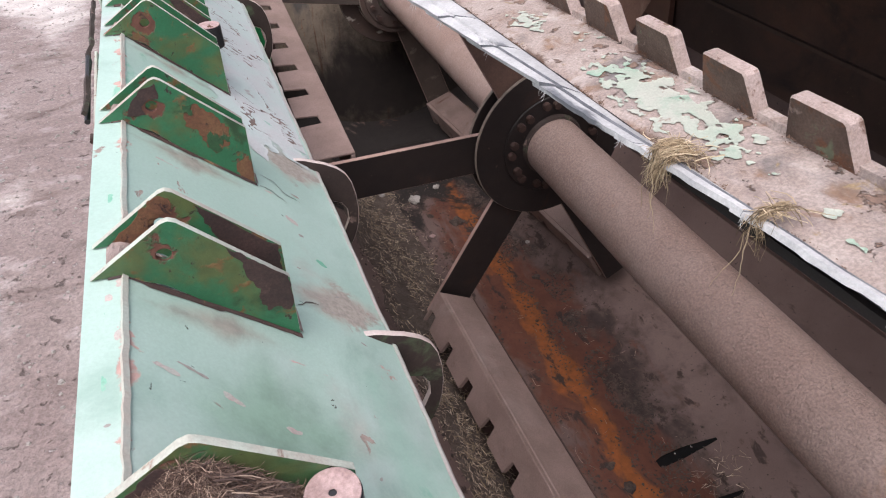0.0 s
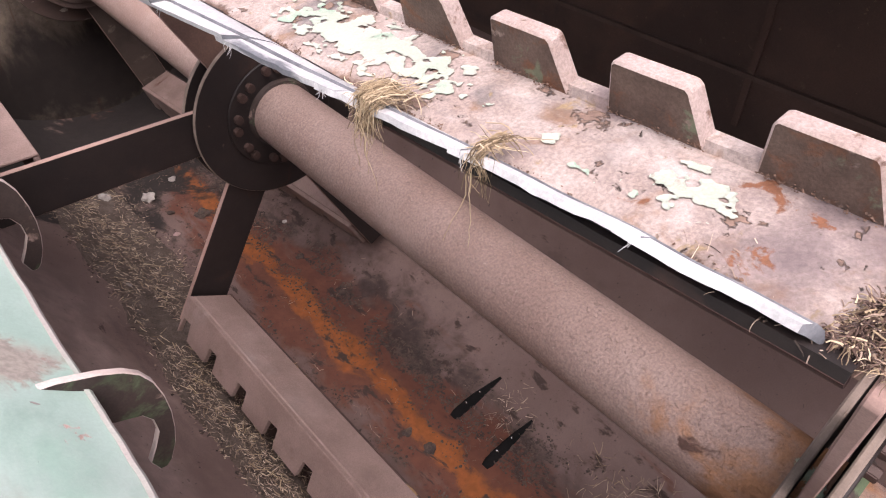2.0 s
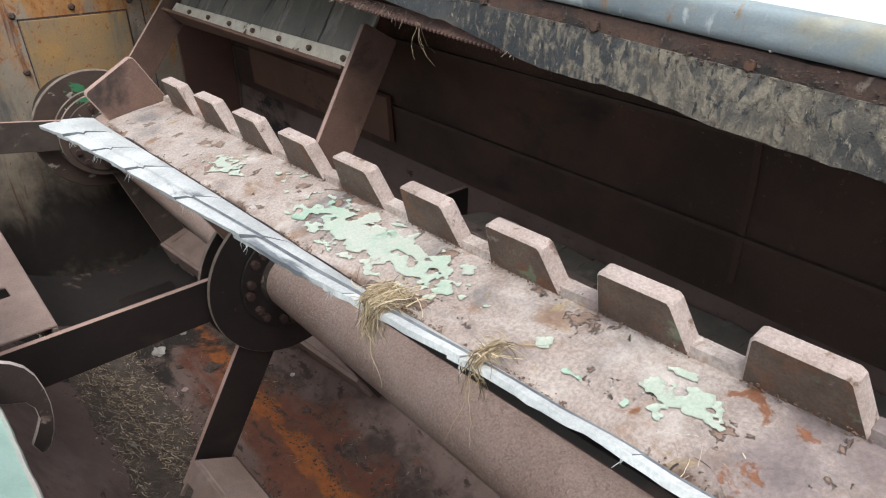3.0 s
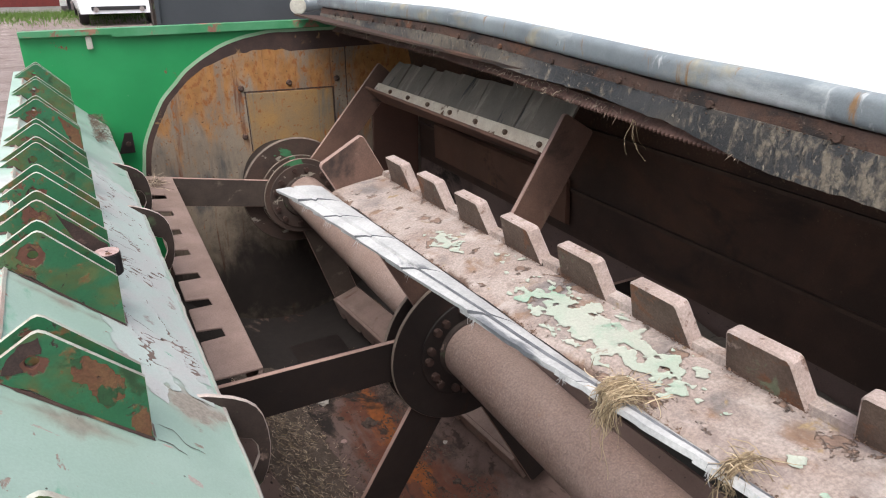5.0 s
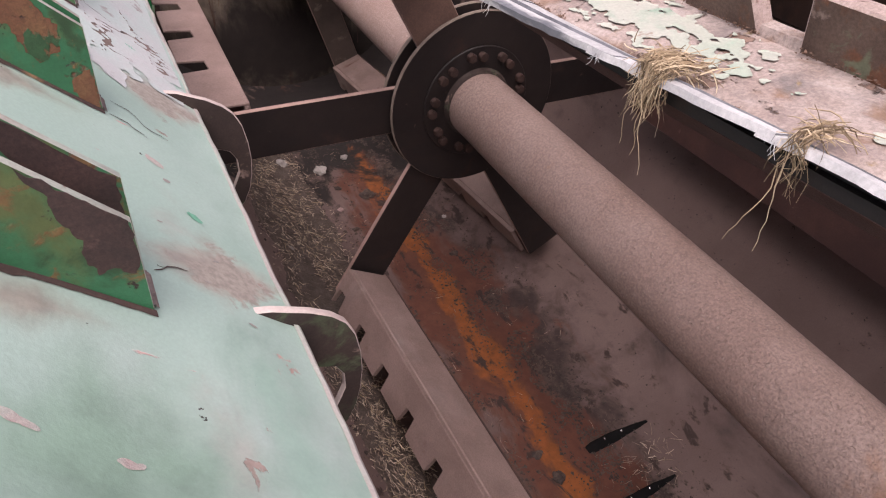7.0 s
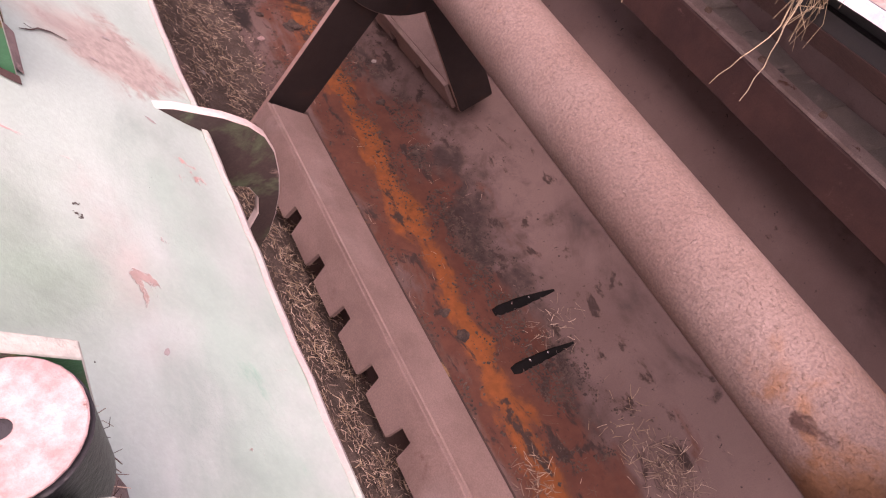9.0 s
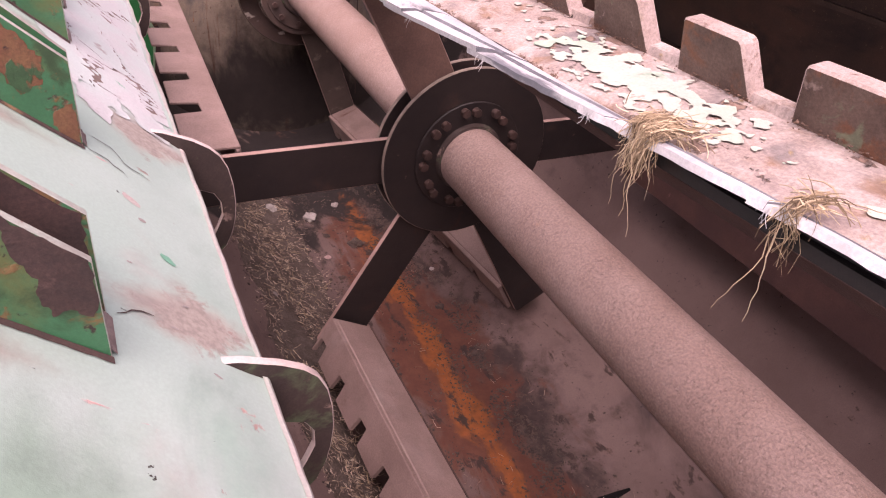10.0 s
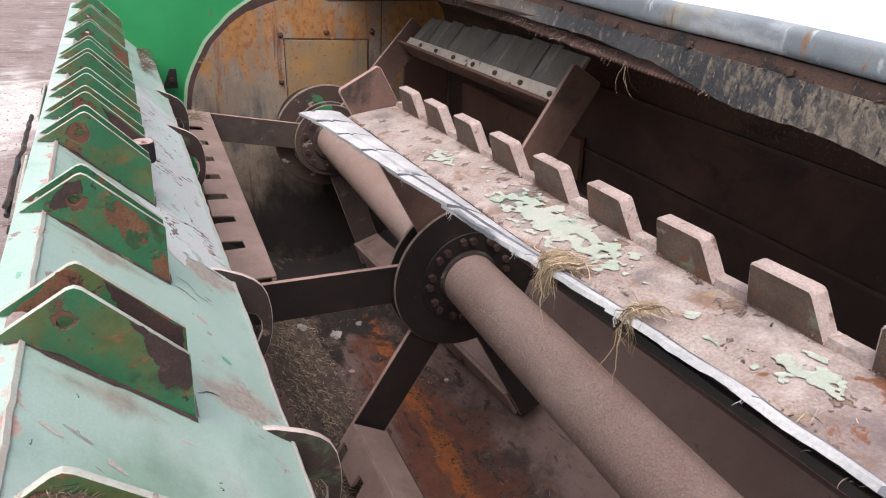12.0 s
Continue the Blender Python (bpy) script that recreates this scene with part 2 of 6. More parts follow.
trough_rust = worn("trough_sheet_rust_lit_wall", (0.135, 0.087, 0.075), (0.178, 0.120, 0.105), 3, 0.75, grain=500, grain_depth=0.25, bump=0.0007, layers=[
    ((0.045, 0.028, 0.025), 4, 0.52, 0.72, 0.7, 0, (1, 0.6, 1), None),
    # Paler left wall: light missing below the beam is put into the colour.
    ((0.30, 0.215, 0.19), 5, 0.52, 0.80, 0.95, 0.1, (1, 0.5, 1), [(0, 0.20, 0.22, 0.55)], 21),
    ((0.17, 0.118, 0.104), 4, 0.54, 0.74, 0.9, 0, (1, 0.5, 1), None),
    ((0.055, 0.035, 0.030), 18, 0.44, 0.86, 0.85, 0.2, (1, 0.8, 1), [((0, 1, 0.035), 0.845, 0.15, 0.30), (1, 1.15, 0.75, 0.25), (2, 0.15, 0.2, 0.2)]),
    ((0.14, 0.05, 0.03), 7, 0.52, 0.68, 0.85, 0.1, (1, 0.5, 1), [((0, 1, 0.035), 0.715, 0.20, 0.26), (2, 0.15, 0.20, 0.3)]),
    ((0.29, 0.090, 0.020), 13, 0.62, 0.78, 0.85, 0.2, (1, 0.6, 1), [((0, 1, 0.035), 0.716, 0.070, 0.42), (2, 0.15, 0.25, 0.35)]),
    ((0.055, 0.034, 0.028), 22, 0.60, 0.68, 0.9, 0.3, (1, 0.5, 1), [(2, 0.15, 0.25, 0.1)]),
    # Darker towards the far end of the floor.
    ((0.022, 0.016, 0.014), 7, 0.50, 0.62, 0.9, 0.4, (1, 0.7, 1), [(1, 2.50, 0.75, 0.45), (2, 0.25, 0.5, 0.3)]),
    ((0.035, 0.024, 0.022), 90, 0.64, 0.70, 0.9, 0.4, E1, None)])
back_rust = worn("back_sheet_rust", (0.050, 0.028, 0.021), (0.085, 0.046, 0.033), 3, 0.65, grain_depth=0.3, layers=[
    ((0.155, 0.075, 0.048), 3.0, 0.52, 0.74, 0.8, 0, (1, 0.6, 0.6), None), ((0.02, 0.014, 0.013), 5, 0.55, 0.70, 0.6, 0, (1, 0.5, 1), None),
    ((0.13, 0.09, 0.065), 45, 0.64, 0.70, 0.9, 0.3, E1, None), ((0.17, 0.12, 0.075), 130, 0.60, 0.66, 0.9, 0.3, E1, [(2, 1.28, 0.16, 0.12)])])
end_sheet = worn("end_sheet_rust_shaded_foot", (0.33, 0.265, 0.20), (0.24, 0.19, 0.145), 5, 0.55, grain_depth=0.3, layers=[
    ((0.45, 0.21, 0.065), 7, 0.48, 0.68, 0.7, 0, (1.6, 1, 0.5), [(2, 1.25, 0.45, 0.3)]),
    ((0.15, 0.135, 0.125), 5, 0.50, 0.66, 0.5, 0, (1.8, 1, 0.6), [(2, 0.85, 0.40, 0.25)]),
    ((0.20, 0.085, 0.045), 6, 0.58, 0.68, 0.8, 0, (4, 1, 0.25), None),
    ((0.36, 0.14, 0.045), 50, 0.56, 0.66, 0.8, 0, (1, 1, 0.6), [(2, 1.2, 0.35, 0.12)]),
    ((0.12, 0.06, 0.04), 90, 0.62, 0.68, 0.9, 0, E1, None),
    (BRIGHT, 12, 0.66, 0.74, 0.8, 0, (3, 1, 0.3), None),
    # Last layer darkens the lower sheet: shade and oily grime in one colour.
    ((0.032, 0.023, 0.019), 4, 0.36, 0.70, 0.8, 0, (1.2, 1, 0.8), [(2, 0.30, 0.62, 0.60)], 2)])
panel_orange = worn("orange_stained_panel", (0.42, 0.235, 0.08), (0.30, 0.205, 0.115), 6, 0.55, grain_depth=0.25, layers=[
    ((0.22, 0.20, 0.165), 6, 0.52, 0.66, 0.5, 0, (3, 1, 0.25), None), (BRIGHT, 20, 0.62, 0.72, 0.8, 0, (2, 1, 0.3), None),
    ((0.34, 0.13, 0.04), 55, 0.58, 0.66, 0.8, 0, E1, None)])
web_red = worn("reddish_web", (0.062, 0.030, 0.026), (0.095, 0.045, 0.036), 8, 0.7, grain_depth=0.3, layers=[((0.16, 0.095, 0.08), 26, 0.62, 0.70, 0.85, 0, E1, None)])
bar_paint = worn("flaking_painted_bar", (0.44, 0.36, 0.32), (0.33, 0.25, 0.215), 13, 0.85, grain=280, grain_depth=0.5, bump=0.0018, layers=[
    ((0.27, 0.165, 0.11), 16, 0.54, 0.66, 0.85, -0.2, E1, None), ((0.19, 0.165, 0.16), 8, 0.53, 0.72, 0.75, -0.1, E1, None),
    ((0.58, 0.50, 0.46), 9, 0.52, 0.68, 0.9, 0.1, E1, None), ((0.36, 0.26, 0.15), 30, 0.62, 0.70, 0.9, 0.3, E1, None),
    ((0.21, 0.16, 0.155), 7, 0.48, 0.68, 0.8, 0, E1, [(1, 0.14, 0.32, 0.28)]),
    ((0.24, 0.10, 0.05), 30, 0.64, 0.70, 0.85, -0.2, E1, [(1, 0.17, 0.12, 0.16)]),
    ((0.26, 0.17, 0.13), 26, 0.60, 0.63, 0.9, -1.8, E1, None),
    ((0.15, 0.095, 0.07), 18, 0.56, 0.72, 0.9, 0.3, (1, 0.6, 1), [(0, 0.440, 0.022, 0.30)], 17),
    ((0.07, 0.05, 0.04), 60, 0.66, 0.70, 0.9, -0.8, E1, None)])
lug_rust = worn("scuffed_shaded_lug", (0.145, 0.098, 0.074), (0.085, 0.054, 0.040), 22, 0.8, grain_depth=0.45, bump=0.0014, layers=[
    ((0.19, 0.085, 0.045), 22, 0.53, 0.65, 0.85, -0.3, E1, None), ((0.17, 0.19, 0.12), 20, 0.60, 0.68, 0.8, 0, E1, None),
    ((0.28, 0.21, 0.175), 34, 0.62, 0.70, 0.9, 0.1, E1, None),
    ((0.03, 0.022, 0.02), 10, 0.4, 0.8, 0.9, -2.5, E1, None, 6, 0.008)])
lug_edge = worn("dusty_lit_lug_edge", (0.46, 0.36, 0.325), (0.36, 0.27, 0.235), 30, 0.85, grain_depth=0.42, bump=0.001, layers=[
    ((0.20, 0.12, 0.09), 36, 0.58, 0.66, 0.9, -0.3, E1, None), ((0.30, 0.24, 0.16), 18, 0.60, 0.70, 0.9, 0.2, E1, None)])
rubber_white = worn("worn_pale_rubber", (0.58, 0.57, 0.565), (0.42, 0.415, 0.415), 14, 0.6, grain=260, grain_depth=0.3, bump=0.0008, layers=[
    ((0.15, 0.155, 0.17), 16, 0.58, 0.68, 0.6, -0.4, (1, 0.25, 1), None), ((0.36, 0.29, 0.25), 11, 0.62, 0.72, 0.8, 0, E1, None)])
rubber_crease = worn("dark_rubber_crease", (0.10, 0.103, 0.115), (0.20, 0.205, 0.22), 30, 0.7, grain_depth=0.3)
rubber_under_shade = worn("dark_rubber_underside_shade", (0.016, 0.015, 0.015), (0.03, 0.028, 0.028), 20, 0.7, grain_depth=0.3)
rubber_black = worn("old_black_rubber", (0.17, 0.146, 0.122), (0.24, 0.20, 0.165), 6, 0.9, grain_depth=0.3, layers=[
    ((0.36, 0.31, 0.26), 9, 0.52, 0.7, 0.9, 0.3, (1, 2, 0.4), None), ((0.03, 0.03, 0.03), 8, 0.60, 0.68, 0.7, 0, (1, 3, 0.3), None)])
rubber_muddy = worn("muddy_rubber", (0.036, 0.038, 0.042), (0.06, 0.06, 0.063), 10, 0.65, grain=420, grain_depth=0.45, bump=0.0022, layers=[
    ((0.25, 0.205, 0.155), 3.0, 0.42, 0.66, 0.95, 0.5, (1, 0.55, 1.2), None), ((0.29, 0.245, 0.19), 70, 0.46, 0.66, 0.95, 0.6, (1.4, 1.0, 0.6), [(1, 0.45, 0.45, 0.16)]),
    ((0.065, 0.064, 0.064), 12, 0.56, 0.80, 0.7, -0.2, (1, 0.5, 1.4), None), ((0.05, 0.05, 0.052), 90, 0.56, 0.64, 0.7, -0.4, (1.6, 1, 0.6), None),
    ((0.18, 0.13, 0.09), 34, 0.60, 0.70, 0.95, 0.2, (1, 0.4, 1.5), None), ((0.44, 0.38, 0.30), 120, 0.62, 0.70, 0.95, 0.6, (1.5, 1, 0.6), None)])
rail_paint = worn("blue_grey_rail_paint", (0.27, 0.305, 0.325), (0.18, 0.205, 0.225), 5, 0.45, grain_depth=0.15, layers=[
    ((0.50, 0.53, 0.55), 6, 0.54, 0.70, 0.5, 0, (1, 0.7, 2), None), ((0.40, 0.37, 0.29), 9, 0.54, 0.70, 0.7, 0, (1, 0.8, 1.4), None),
    ((0.62, 0.64, 0.66), 24, 0.60, 0.72, 0.5, 0, (1, 1.4, 0.5), None),
    ((0.34, 0.20, 0.10), 20, 0.60, 0.70, 0.85, -0.3, (1, 1.6, 0.4), None), ((0.16, 0.10, 0.07), 50, 0.665, 0.71, 0.9, -0.4, E1, None)])
white_sheet = worn("white_painted_sheet", (0.82, 0.83, 0.84), (0.78, 0.79, 0.80), 3, 0.5, grain_depth=0.05, layers=[
    ((0.55, 0.52, 0.48), 60, 0.74, 0.78, 0.8, 0, E1, None)])
ledge_rust = worn("rusty_ledge", (0.105, 0.055, 0.038), (0.075, 0.047, 0.038), 10, 0.85, grain_depth=0.45, bump=0.0015, layers=[
    ((0.030, 0.024, 0.022), 14, 0.50, 0.64, 0.8, 0.2, (1, 0.6, 1), None), ((0.17, 0.075, 0.040), 9, 0.58, 0.68, 0.85, 0.2, (1, 0.6, 1), None),
    ((0.24, 0.185, 0.15), 30, 0.62, 0.70, 0.95, 0.4, E1, None)])
bolt_steel = worn("rusty_bolt", (0.075, 0.042, 0.034), (0.05, 0.03, 0.025), 30, 0.6, metal=0.2)
shiny_steel = worn("shiny_rivet", (0.7, 0.7, 0.7), (0.6, 0.6, 0.6), 30, 0.2, metal=1.0, grain_depth=0.05)
pale_plastic = worn("pale_clip", (0.62, 0.60, 0.52), (0.5, 0.46, 0.40), 20, 0.6)


def stalks(name, pale, middle, dark, split=0.55):
    """Stalks that differ from one to the next."""
    n = Nodes(name)
    g = n.tree.nodes.new("ShaderNodeNewGeometry").outputs["Random Per Island"]
    color = n.mix(n.ramp(g, 0.0, split * 0.8), dark, middle)
    color = n.mix(n.ramp(g, split, 1.0), color, pale)
    color = n.mix(0.35, color, n.mix(n.noise(140, 4), (0.3, 0.3, 0.3), (1, 1, 1)), "MULTIPLY")
    n.put(n.shader.inputs["Base Color"], color)
    n.shader.inputs["Roughness"].default_value = 0.8
    return n.mat


straw_mat = stalks("dry_straw", (0.70, 0.57, 0.39), (0.40, 0.30, 0.185), (0.14, 0.095, 0.055))
straw_grey = stalks("weathered_chaff", (0.68, 0.55, 0.42), (0.30, 0.22, 0.165), (0.06, 0.042, 0.034), 0.60)
straw_brown = stalks("brown_chaff", (0.50, 0.37, 0.28), (0.17, 0.105, 0.078), (0.055, 0.032, 0.026), 0.72)
dirt_mat = worn("dark_crumbs", (0.050, 0.037, 0.032), (0.12, 0.085, 0.070), 40, 0.95)
stone_mat = worn("pale_lump", (0.40, 0.37, 0.34), (0.28, 0.25, 0.23), 40, 0.9)
ground_mat = worn("gravel_yard", (0.27, 0.205, 0.19), (0.35, 0.28, 0.26), 1.6, 0.95, grain=70, grain_depth=0.5, bump=0.010, layers=[
    ((0.20, 0.145, 0.13), 2.2, 0.52, 0.66, 0.95, -0.4, (1, 1.4, 1), None),
    ((0.45, 0.37, 0.35), 5, 0.55, 0.68, 0.95, 0.2, (1, 1.8, 1), None),
    # Pale patch: sunlight on the yard put into the ground colour.
    ((0.72, 0.65, 0.61), 1.6, 0.42, 0.72, 0.95, 0, (1, 1.6, 1), [(0, -0.95, 0.80, 0.55), (1, 6.8, 1.7, 0.65)]),
    ((0.13, 0.095, 0.085), 22, 0.60, 0.68, 0.9, -0.5, E1, None),
    ((0.50, 0.44, 0.42), 45, 0.62, 0.68, 0.9, 0.6, E1, None)])
grass_mat = worn("grass_blades", (0.10, 0.20, 0.03), (0.15, 0.24, 0.05), 3, 0.7)
barn_red = worn("red_boards", (0.22, 0.035, 0.03), (0.17, 0.03, 0.028), 3, 0.7)
white_paint = worn("white_house_paint", (0.75, 0.75, 0.73), (0.66, 0.66, 0.64), 5, 0.6)
plinth_mat = worn("concrete_plinth", (0.45, 0.43, 0.40), (0.36, 0.34, 0.32), 3, 0.9)
car_white = worn("white_car_paint", (0.80, 0.81, 0.83), (0.78, 0.79, 0.81), 3, 0.25, grain_depth=0.02, bump=0.00005)
car_dark = worn("dark_trim", (0.02, 0.02, 0.022), (0.03, 0.03, 0.03), 3, 0.4, grain_depth=0.05)
lamp_red = worn("red_lamp_lens", (0.45, 0.02, 0.03), (0.38, 0.015, 0.02), 9, 0.2, grain_depth=0.05)
slate = worn("dark_grey_panel", (0.055, 0.06, 0.07), (0.07, 0.075, 0.085), 2, 0.55, grain_depth=0.1, layers=[
    ((0.5, 0.5, 0.5), 25, 0.74, 0.76, 0.7, 0, (1, 1, 0.4), None)])


# ---- mesh helpers ----
def mesh_of(bm, material, smooth=False, name="mesh"):
    """material: one, or a pair of face and cut-edge material."""
    bmesh.ops.recalc_face_normals(bm, faces=bm.faces)
    me = bpy.data.meshes.new(name)
    pair = material if isinstance(material, tuple) else (material,)
    if len(pair) == 1:
        for f in bm.faces:
            f.material_index = 0
    bm.to_mesh(me)
    bm.free()
    for one in pair:
        me.materials.append(one)
    if smooth:
        me.shade_smooth()
        me.set_sharp_from_angle(angle=radians(25))
    return me


def part(name, bm, material, parent, label="", smooth=True, kind=""):
    """Links a bmesh as one mesh under a thing or a part."""
    ob = new(name, mesh_of(bm, material, smooth, name))
    ob.parent = parent
    return tagged(ob, label, kind=kind)


def thing(name, label, category, group="", kind="", spot=(0, 0, 0)):
    ob = new(name)
    ob.empty_display_size = 0.05
    ob.location = spot
    return tagged(ob, label, category, group, kind)


def solid(name, bm, material, label, category, group="", kind="", smooth=True):
    return tagged(new(name, mesh_of(bm, material, smooth, name)), label, category, group, kind)


def soften(bm, size=0.0012, steps=2, angle=30):
    edges = [e for e in bm.edges if len(e.link_faces) == 2 and e.calc_face_angle(0) > radians(angle)]
    bmesh.ops.bevel(bm, geom=edges, offset=size, segments=steps, affect="EDGES", clamp_overlap=True)
    return bm


def plate(outline, thick, m=Matrix(), holes=(), bevel=0.0012):
    """A sheet cut to an outline in its own x, y plane, with round holes (x, y, radius), thick along its z, set by m."""
    bm = bmesh.new()
    loops = [list(outline)] + [[(x + r * math.cos(a), y + r * math.sin(a)) for a in np.linspace(0, 2 * math.pi, 17)[:-1]] for x, y, r in holes]
    edges = []
    for loop in loops:
        vs = [bm.verts.new((x, y, 0)) for x, y in loop]
        edges += [bm.edges.new((vs[i], vs[(i + 1) % len(vs)])) for i in range(len(vs))]
    if holes:
        bmesh.ops.triangle_fill(bm, edges=edges, use_beauty=True, use_dissolve=True)
    else:
        bm.faces.new(bm.verts)
    out = bmesh.ops.extrude_face_region(bm, geom=list(bm.faces))
    bmesh.ops.translate(bm, verts=[v for v in out["geom"] if isinstance(v, bmesh.types.BMVert)], vec=(0, 0, thick))
    bmesh.ops.recalc_face_normals(bm, faces=bm.faces)
    if bevel:
        soften(bm, bevel, 1)
    bm.normal_update()
    for f in bm.faces:
        middle = f.calc_center_median()
        f.material_index = 0 if abs(f.normal.z) > 0.9 or any(math.hypot(middle.x - x, middle.y - y) < 1.4 * r for x, y, r in holes) else 1
    bm.transform(m)
    return bm


def block(x0, x1, y0, y1, z0, z1, bevel=0.002):
    bm = bmesh.new()
    bmesh.ops.create_cube(bm, size=1, matrix=Matrix.Translation(((x0 + x1) / 2, (y0 + y1) / 2, (z0 + z1) / 2)) @ Matrix.Diagonal((x1 - x0, y1 - y0, z1 - z0, 1)))
    if bevel:
        soften(bm, bevel)
    return bm


def rod(p, q, r, sides=20, r2=None, bevel=0.0):
    p, q = Vector(p), Vector(q)
    bm = bmesh.new()
    m = Matrix.Translation((p + q) / 2) @ (q - p).to_track_quat("Z", "Y").to_matrix().to_4x4()
    bmesh.ops.create_cone(bm, cap_ends=True, segments=sides, radius1=r, radius2=r if r2 is None else r2, depth=(q - p).length, matrix=m)
    if bevel:
        soften(bm, bevel, 2, 50)
    return bm


def join(*bms):
    out = bms[0]
    for b in bms[1:]:
        me = bpy.data.meshes.new("tmp")
        b.to_mesh(me)
        b.free()
        out.from_mesh(me)
        bpy.data.meshes.remove(me)
    return out


def cross(profile, y0, y1, cuts=1, wave=None, closed=True):
    """A profile in x, z drawn along y. wave(y) shifts the cut in x and z."""
    bm = bmesh.new()
    rows = []
    for k in range(cuts + 1):
        y = y0 + (y1 - y0) * k / cuts
        dx, dz = wave(y) if wave else (0, 0)
        rows.append([bm.verts.new((x + dx, y, z + dz)) for x, z in profile])
    n = len(profile)
    for a, b in zip(rows, rows[1:]):
        for i in range(n if closed else n - 1):
            bm.faces.new((a[i], a[(i + 1) % n], b[(i + 1) % n], b[i]))
    if closed:
        bm.faces.new(rows[0])
        bm.faces.new(rows[-1])
    return bm


def skin(place, mask, u0, u1, v0, v1, step, lift, curl, fade=0.05):
    """A thin sheet of old paint over a surface. place(u, v, height) gives its points, mask(u, v) is above zero where paint
    is left; its broken edges curl up."""
    bm = bmesh.new()
    nu, nv = max(2, int((u1 - u0) / step)), max(2, int((v1 - v0) / step))
    us, vs = np.linspace(u0, u1, nu + 1), np.linspace(v0, v1, nv + 1)
    value = [[mask(u, v) for v in vs] for u in us]
    made = {}

    def corner(i, j):
        if (i, j) not in made:
            made[i, j] = bm.verts.new(place(us[i], vs[j], lift + curl * max(0.0, 1 - value[i][j] / fade) ** 2))
        return made[i, j]

    def cut(a, b):
        key = (min(a, b), max(a, b))
        if key not in made:
            f = value[a[0]][a[1]] / (value[a[0]][a[1]] - value[b[0]][b[1]])
            made[key] = bm.verts.new(place(us[a[0]] + (us[b[0]] - us[a[0]]) * f, vs[a[1]] + (vs[b[1]] - vs[a[1]]) * f, lift + curl))
        return made[key]

    for i in range(nu):
        for j in range(nv):
            ring = ((i, j), (i + 1, j), (i + 1, j + 1), (i, j + 1))
            if max(value[a][b] for a, b in ring) <= 0:
                continue
            loop = []
            for a, b in zip(ring, ring[1:] + ring[:1]):
                if value[a[0]][a[1]] > 0:
                    loop.append(corner(*a))
                if (value[a[0]][a[1]] > 0) != (value[b[0]][b[1]] > 0):
                    loop.append(cut(a, b))
            if len(loop) > 2:
                bm.faces.new(loop)
    return bm


def grain(x, y, z=0.0):
    """Uneven value between about -1 and 1, at two sizes."""
    return noise.noise((x, y, z)) + 0.5 * noise.noise((x * 2.3, y * 2.3, z + 7)) + 0.25 * noise.noise((x * 5.1, y * 5.1, z + 3))


# upright plates across the machine: own x -> x, own y -> z, thickness towards +y
ACROSS = Matrix(((1, 0, 0, 0), (0, 0, 1, 0), (0, 1, 0, 0), (0, 0, 0, 1)))


def across(y):
    return Matrix.Translation((0, y, 0)) @ ACROSS


def tilt_disc(name, centre, normal, r, high, material, parent, sides=6, dome=False):
    """A bolt or rivet head."""
    n = Vector(normal).normalized()
    c = Vector(centre)
    bm = rod(c - n * 0.001, c + n * high, r, sides if not dome else 12, r if not dome else r * 0.6, bevel=r * 0.12)
    return part(name, bm, material, parent)


def tubes(paths, r, sides=3):
    """Thin bent stalks, one three-sided tube for each path of points, as mesh data."""
    verts, faces = [], []
    for path, thick in zip(paths, r):
        pts = [Vector(p) for p in path]
        first = len(verts)
        for i, p in enumerate(pts):
            d = (pts[min(i + 1, len(pts) - 1)] - pts[max(i - 1, 0)]).normalized()
            u = d.orthogonal().normalized()
            w = d.cross(u)
            t = thick * (1.0 - 0.5 * i / max(1, len(pts) - 1))
            for k in range(sides):
                a = 2 * math.pi * k / sides
                verts.append(p + (u * math.cos(a) + w * math.sin(a)) * t)
        for i in range(len(pts) - 1):
            for k in range(sides):
                a, b = first + i * sides + k, first + i * sides + (k + 1) % sides
                faces.append((a, b, b + sides, a + sides))
        faces.append(tuple(first + k for k in range(sides)))
        faces.append(tuple(first + (len(pts) - 1) * sides + k for k in range(sides)))
    return verts, faces


def stuff(name, verts, faces, material, label, category):
    me = bpy.data.meshes.new(name)
    me.from_pydata(verts, [], faces)
    me.materials.append(material)
    return tagged(new(name, me), label, category, kind="stuff")


rng = random.Random(7)


def stalk(start, heading, length, droop=0.0, bend=0.25, steps=3):
    p, d = Vector(start), Vector(heading).normalized()
    path = [p.copy()]
    for _ in range(steps):
        d = (d + Vector((rng.uniform(-bend, bend), rng.uniform(-bend, bend), rng.uniform(-bend, bend) - droop))).normalized()
        p = p + d * (length / steps)
        path.append(p.copy())
    return path


def lump(centre, size, flat=0.6, rough=0.35, detail=2):
    """A crumb or stone of uneven shape."""
    bm = bmesh.new()
    bmesh.ops.create_icosphere(bm, subdivisions=detail, radius=1)
    seed = Vector((rng.uniform(0, 50), rng.uniform(0, 50), rng.uniform(0, 50)))
    for v in bm.verts:
        v.co *= 1 + rough * noise.noise(v.co * 1.4 + seed) + rough * 0.5 * noise.noise(v.co * 3.5 + seed)
    bm.transform(Matrix.Translation(centre) @ Matrix.Rotation(rng.uniform(0, 6.28), 4, "Z") @ Matrix.Diagonal((size, size * rng.uniform(0.6, 1.0), size * flat, 1)))
    return bm


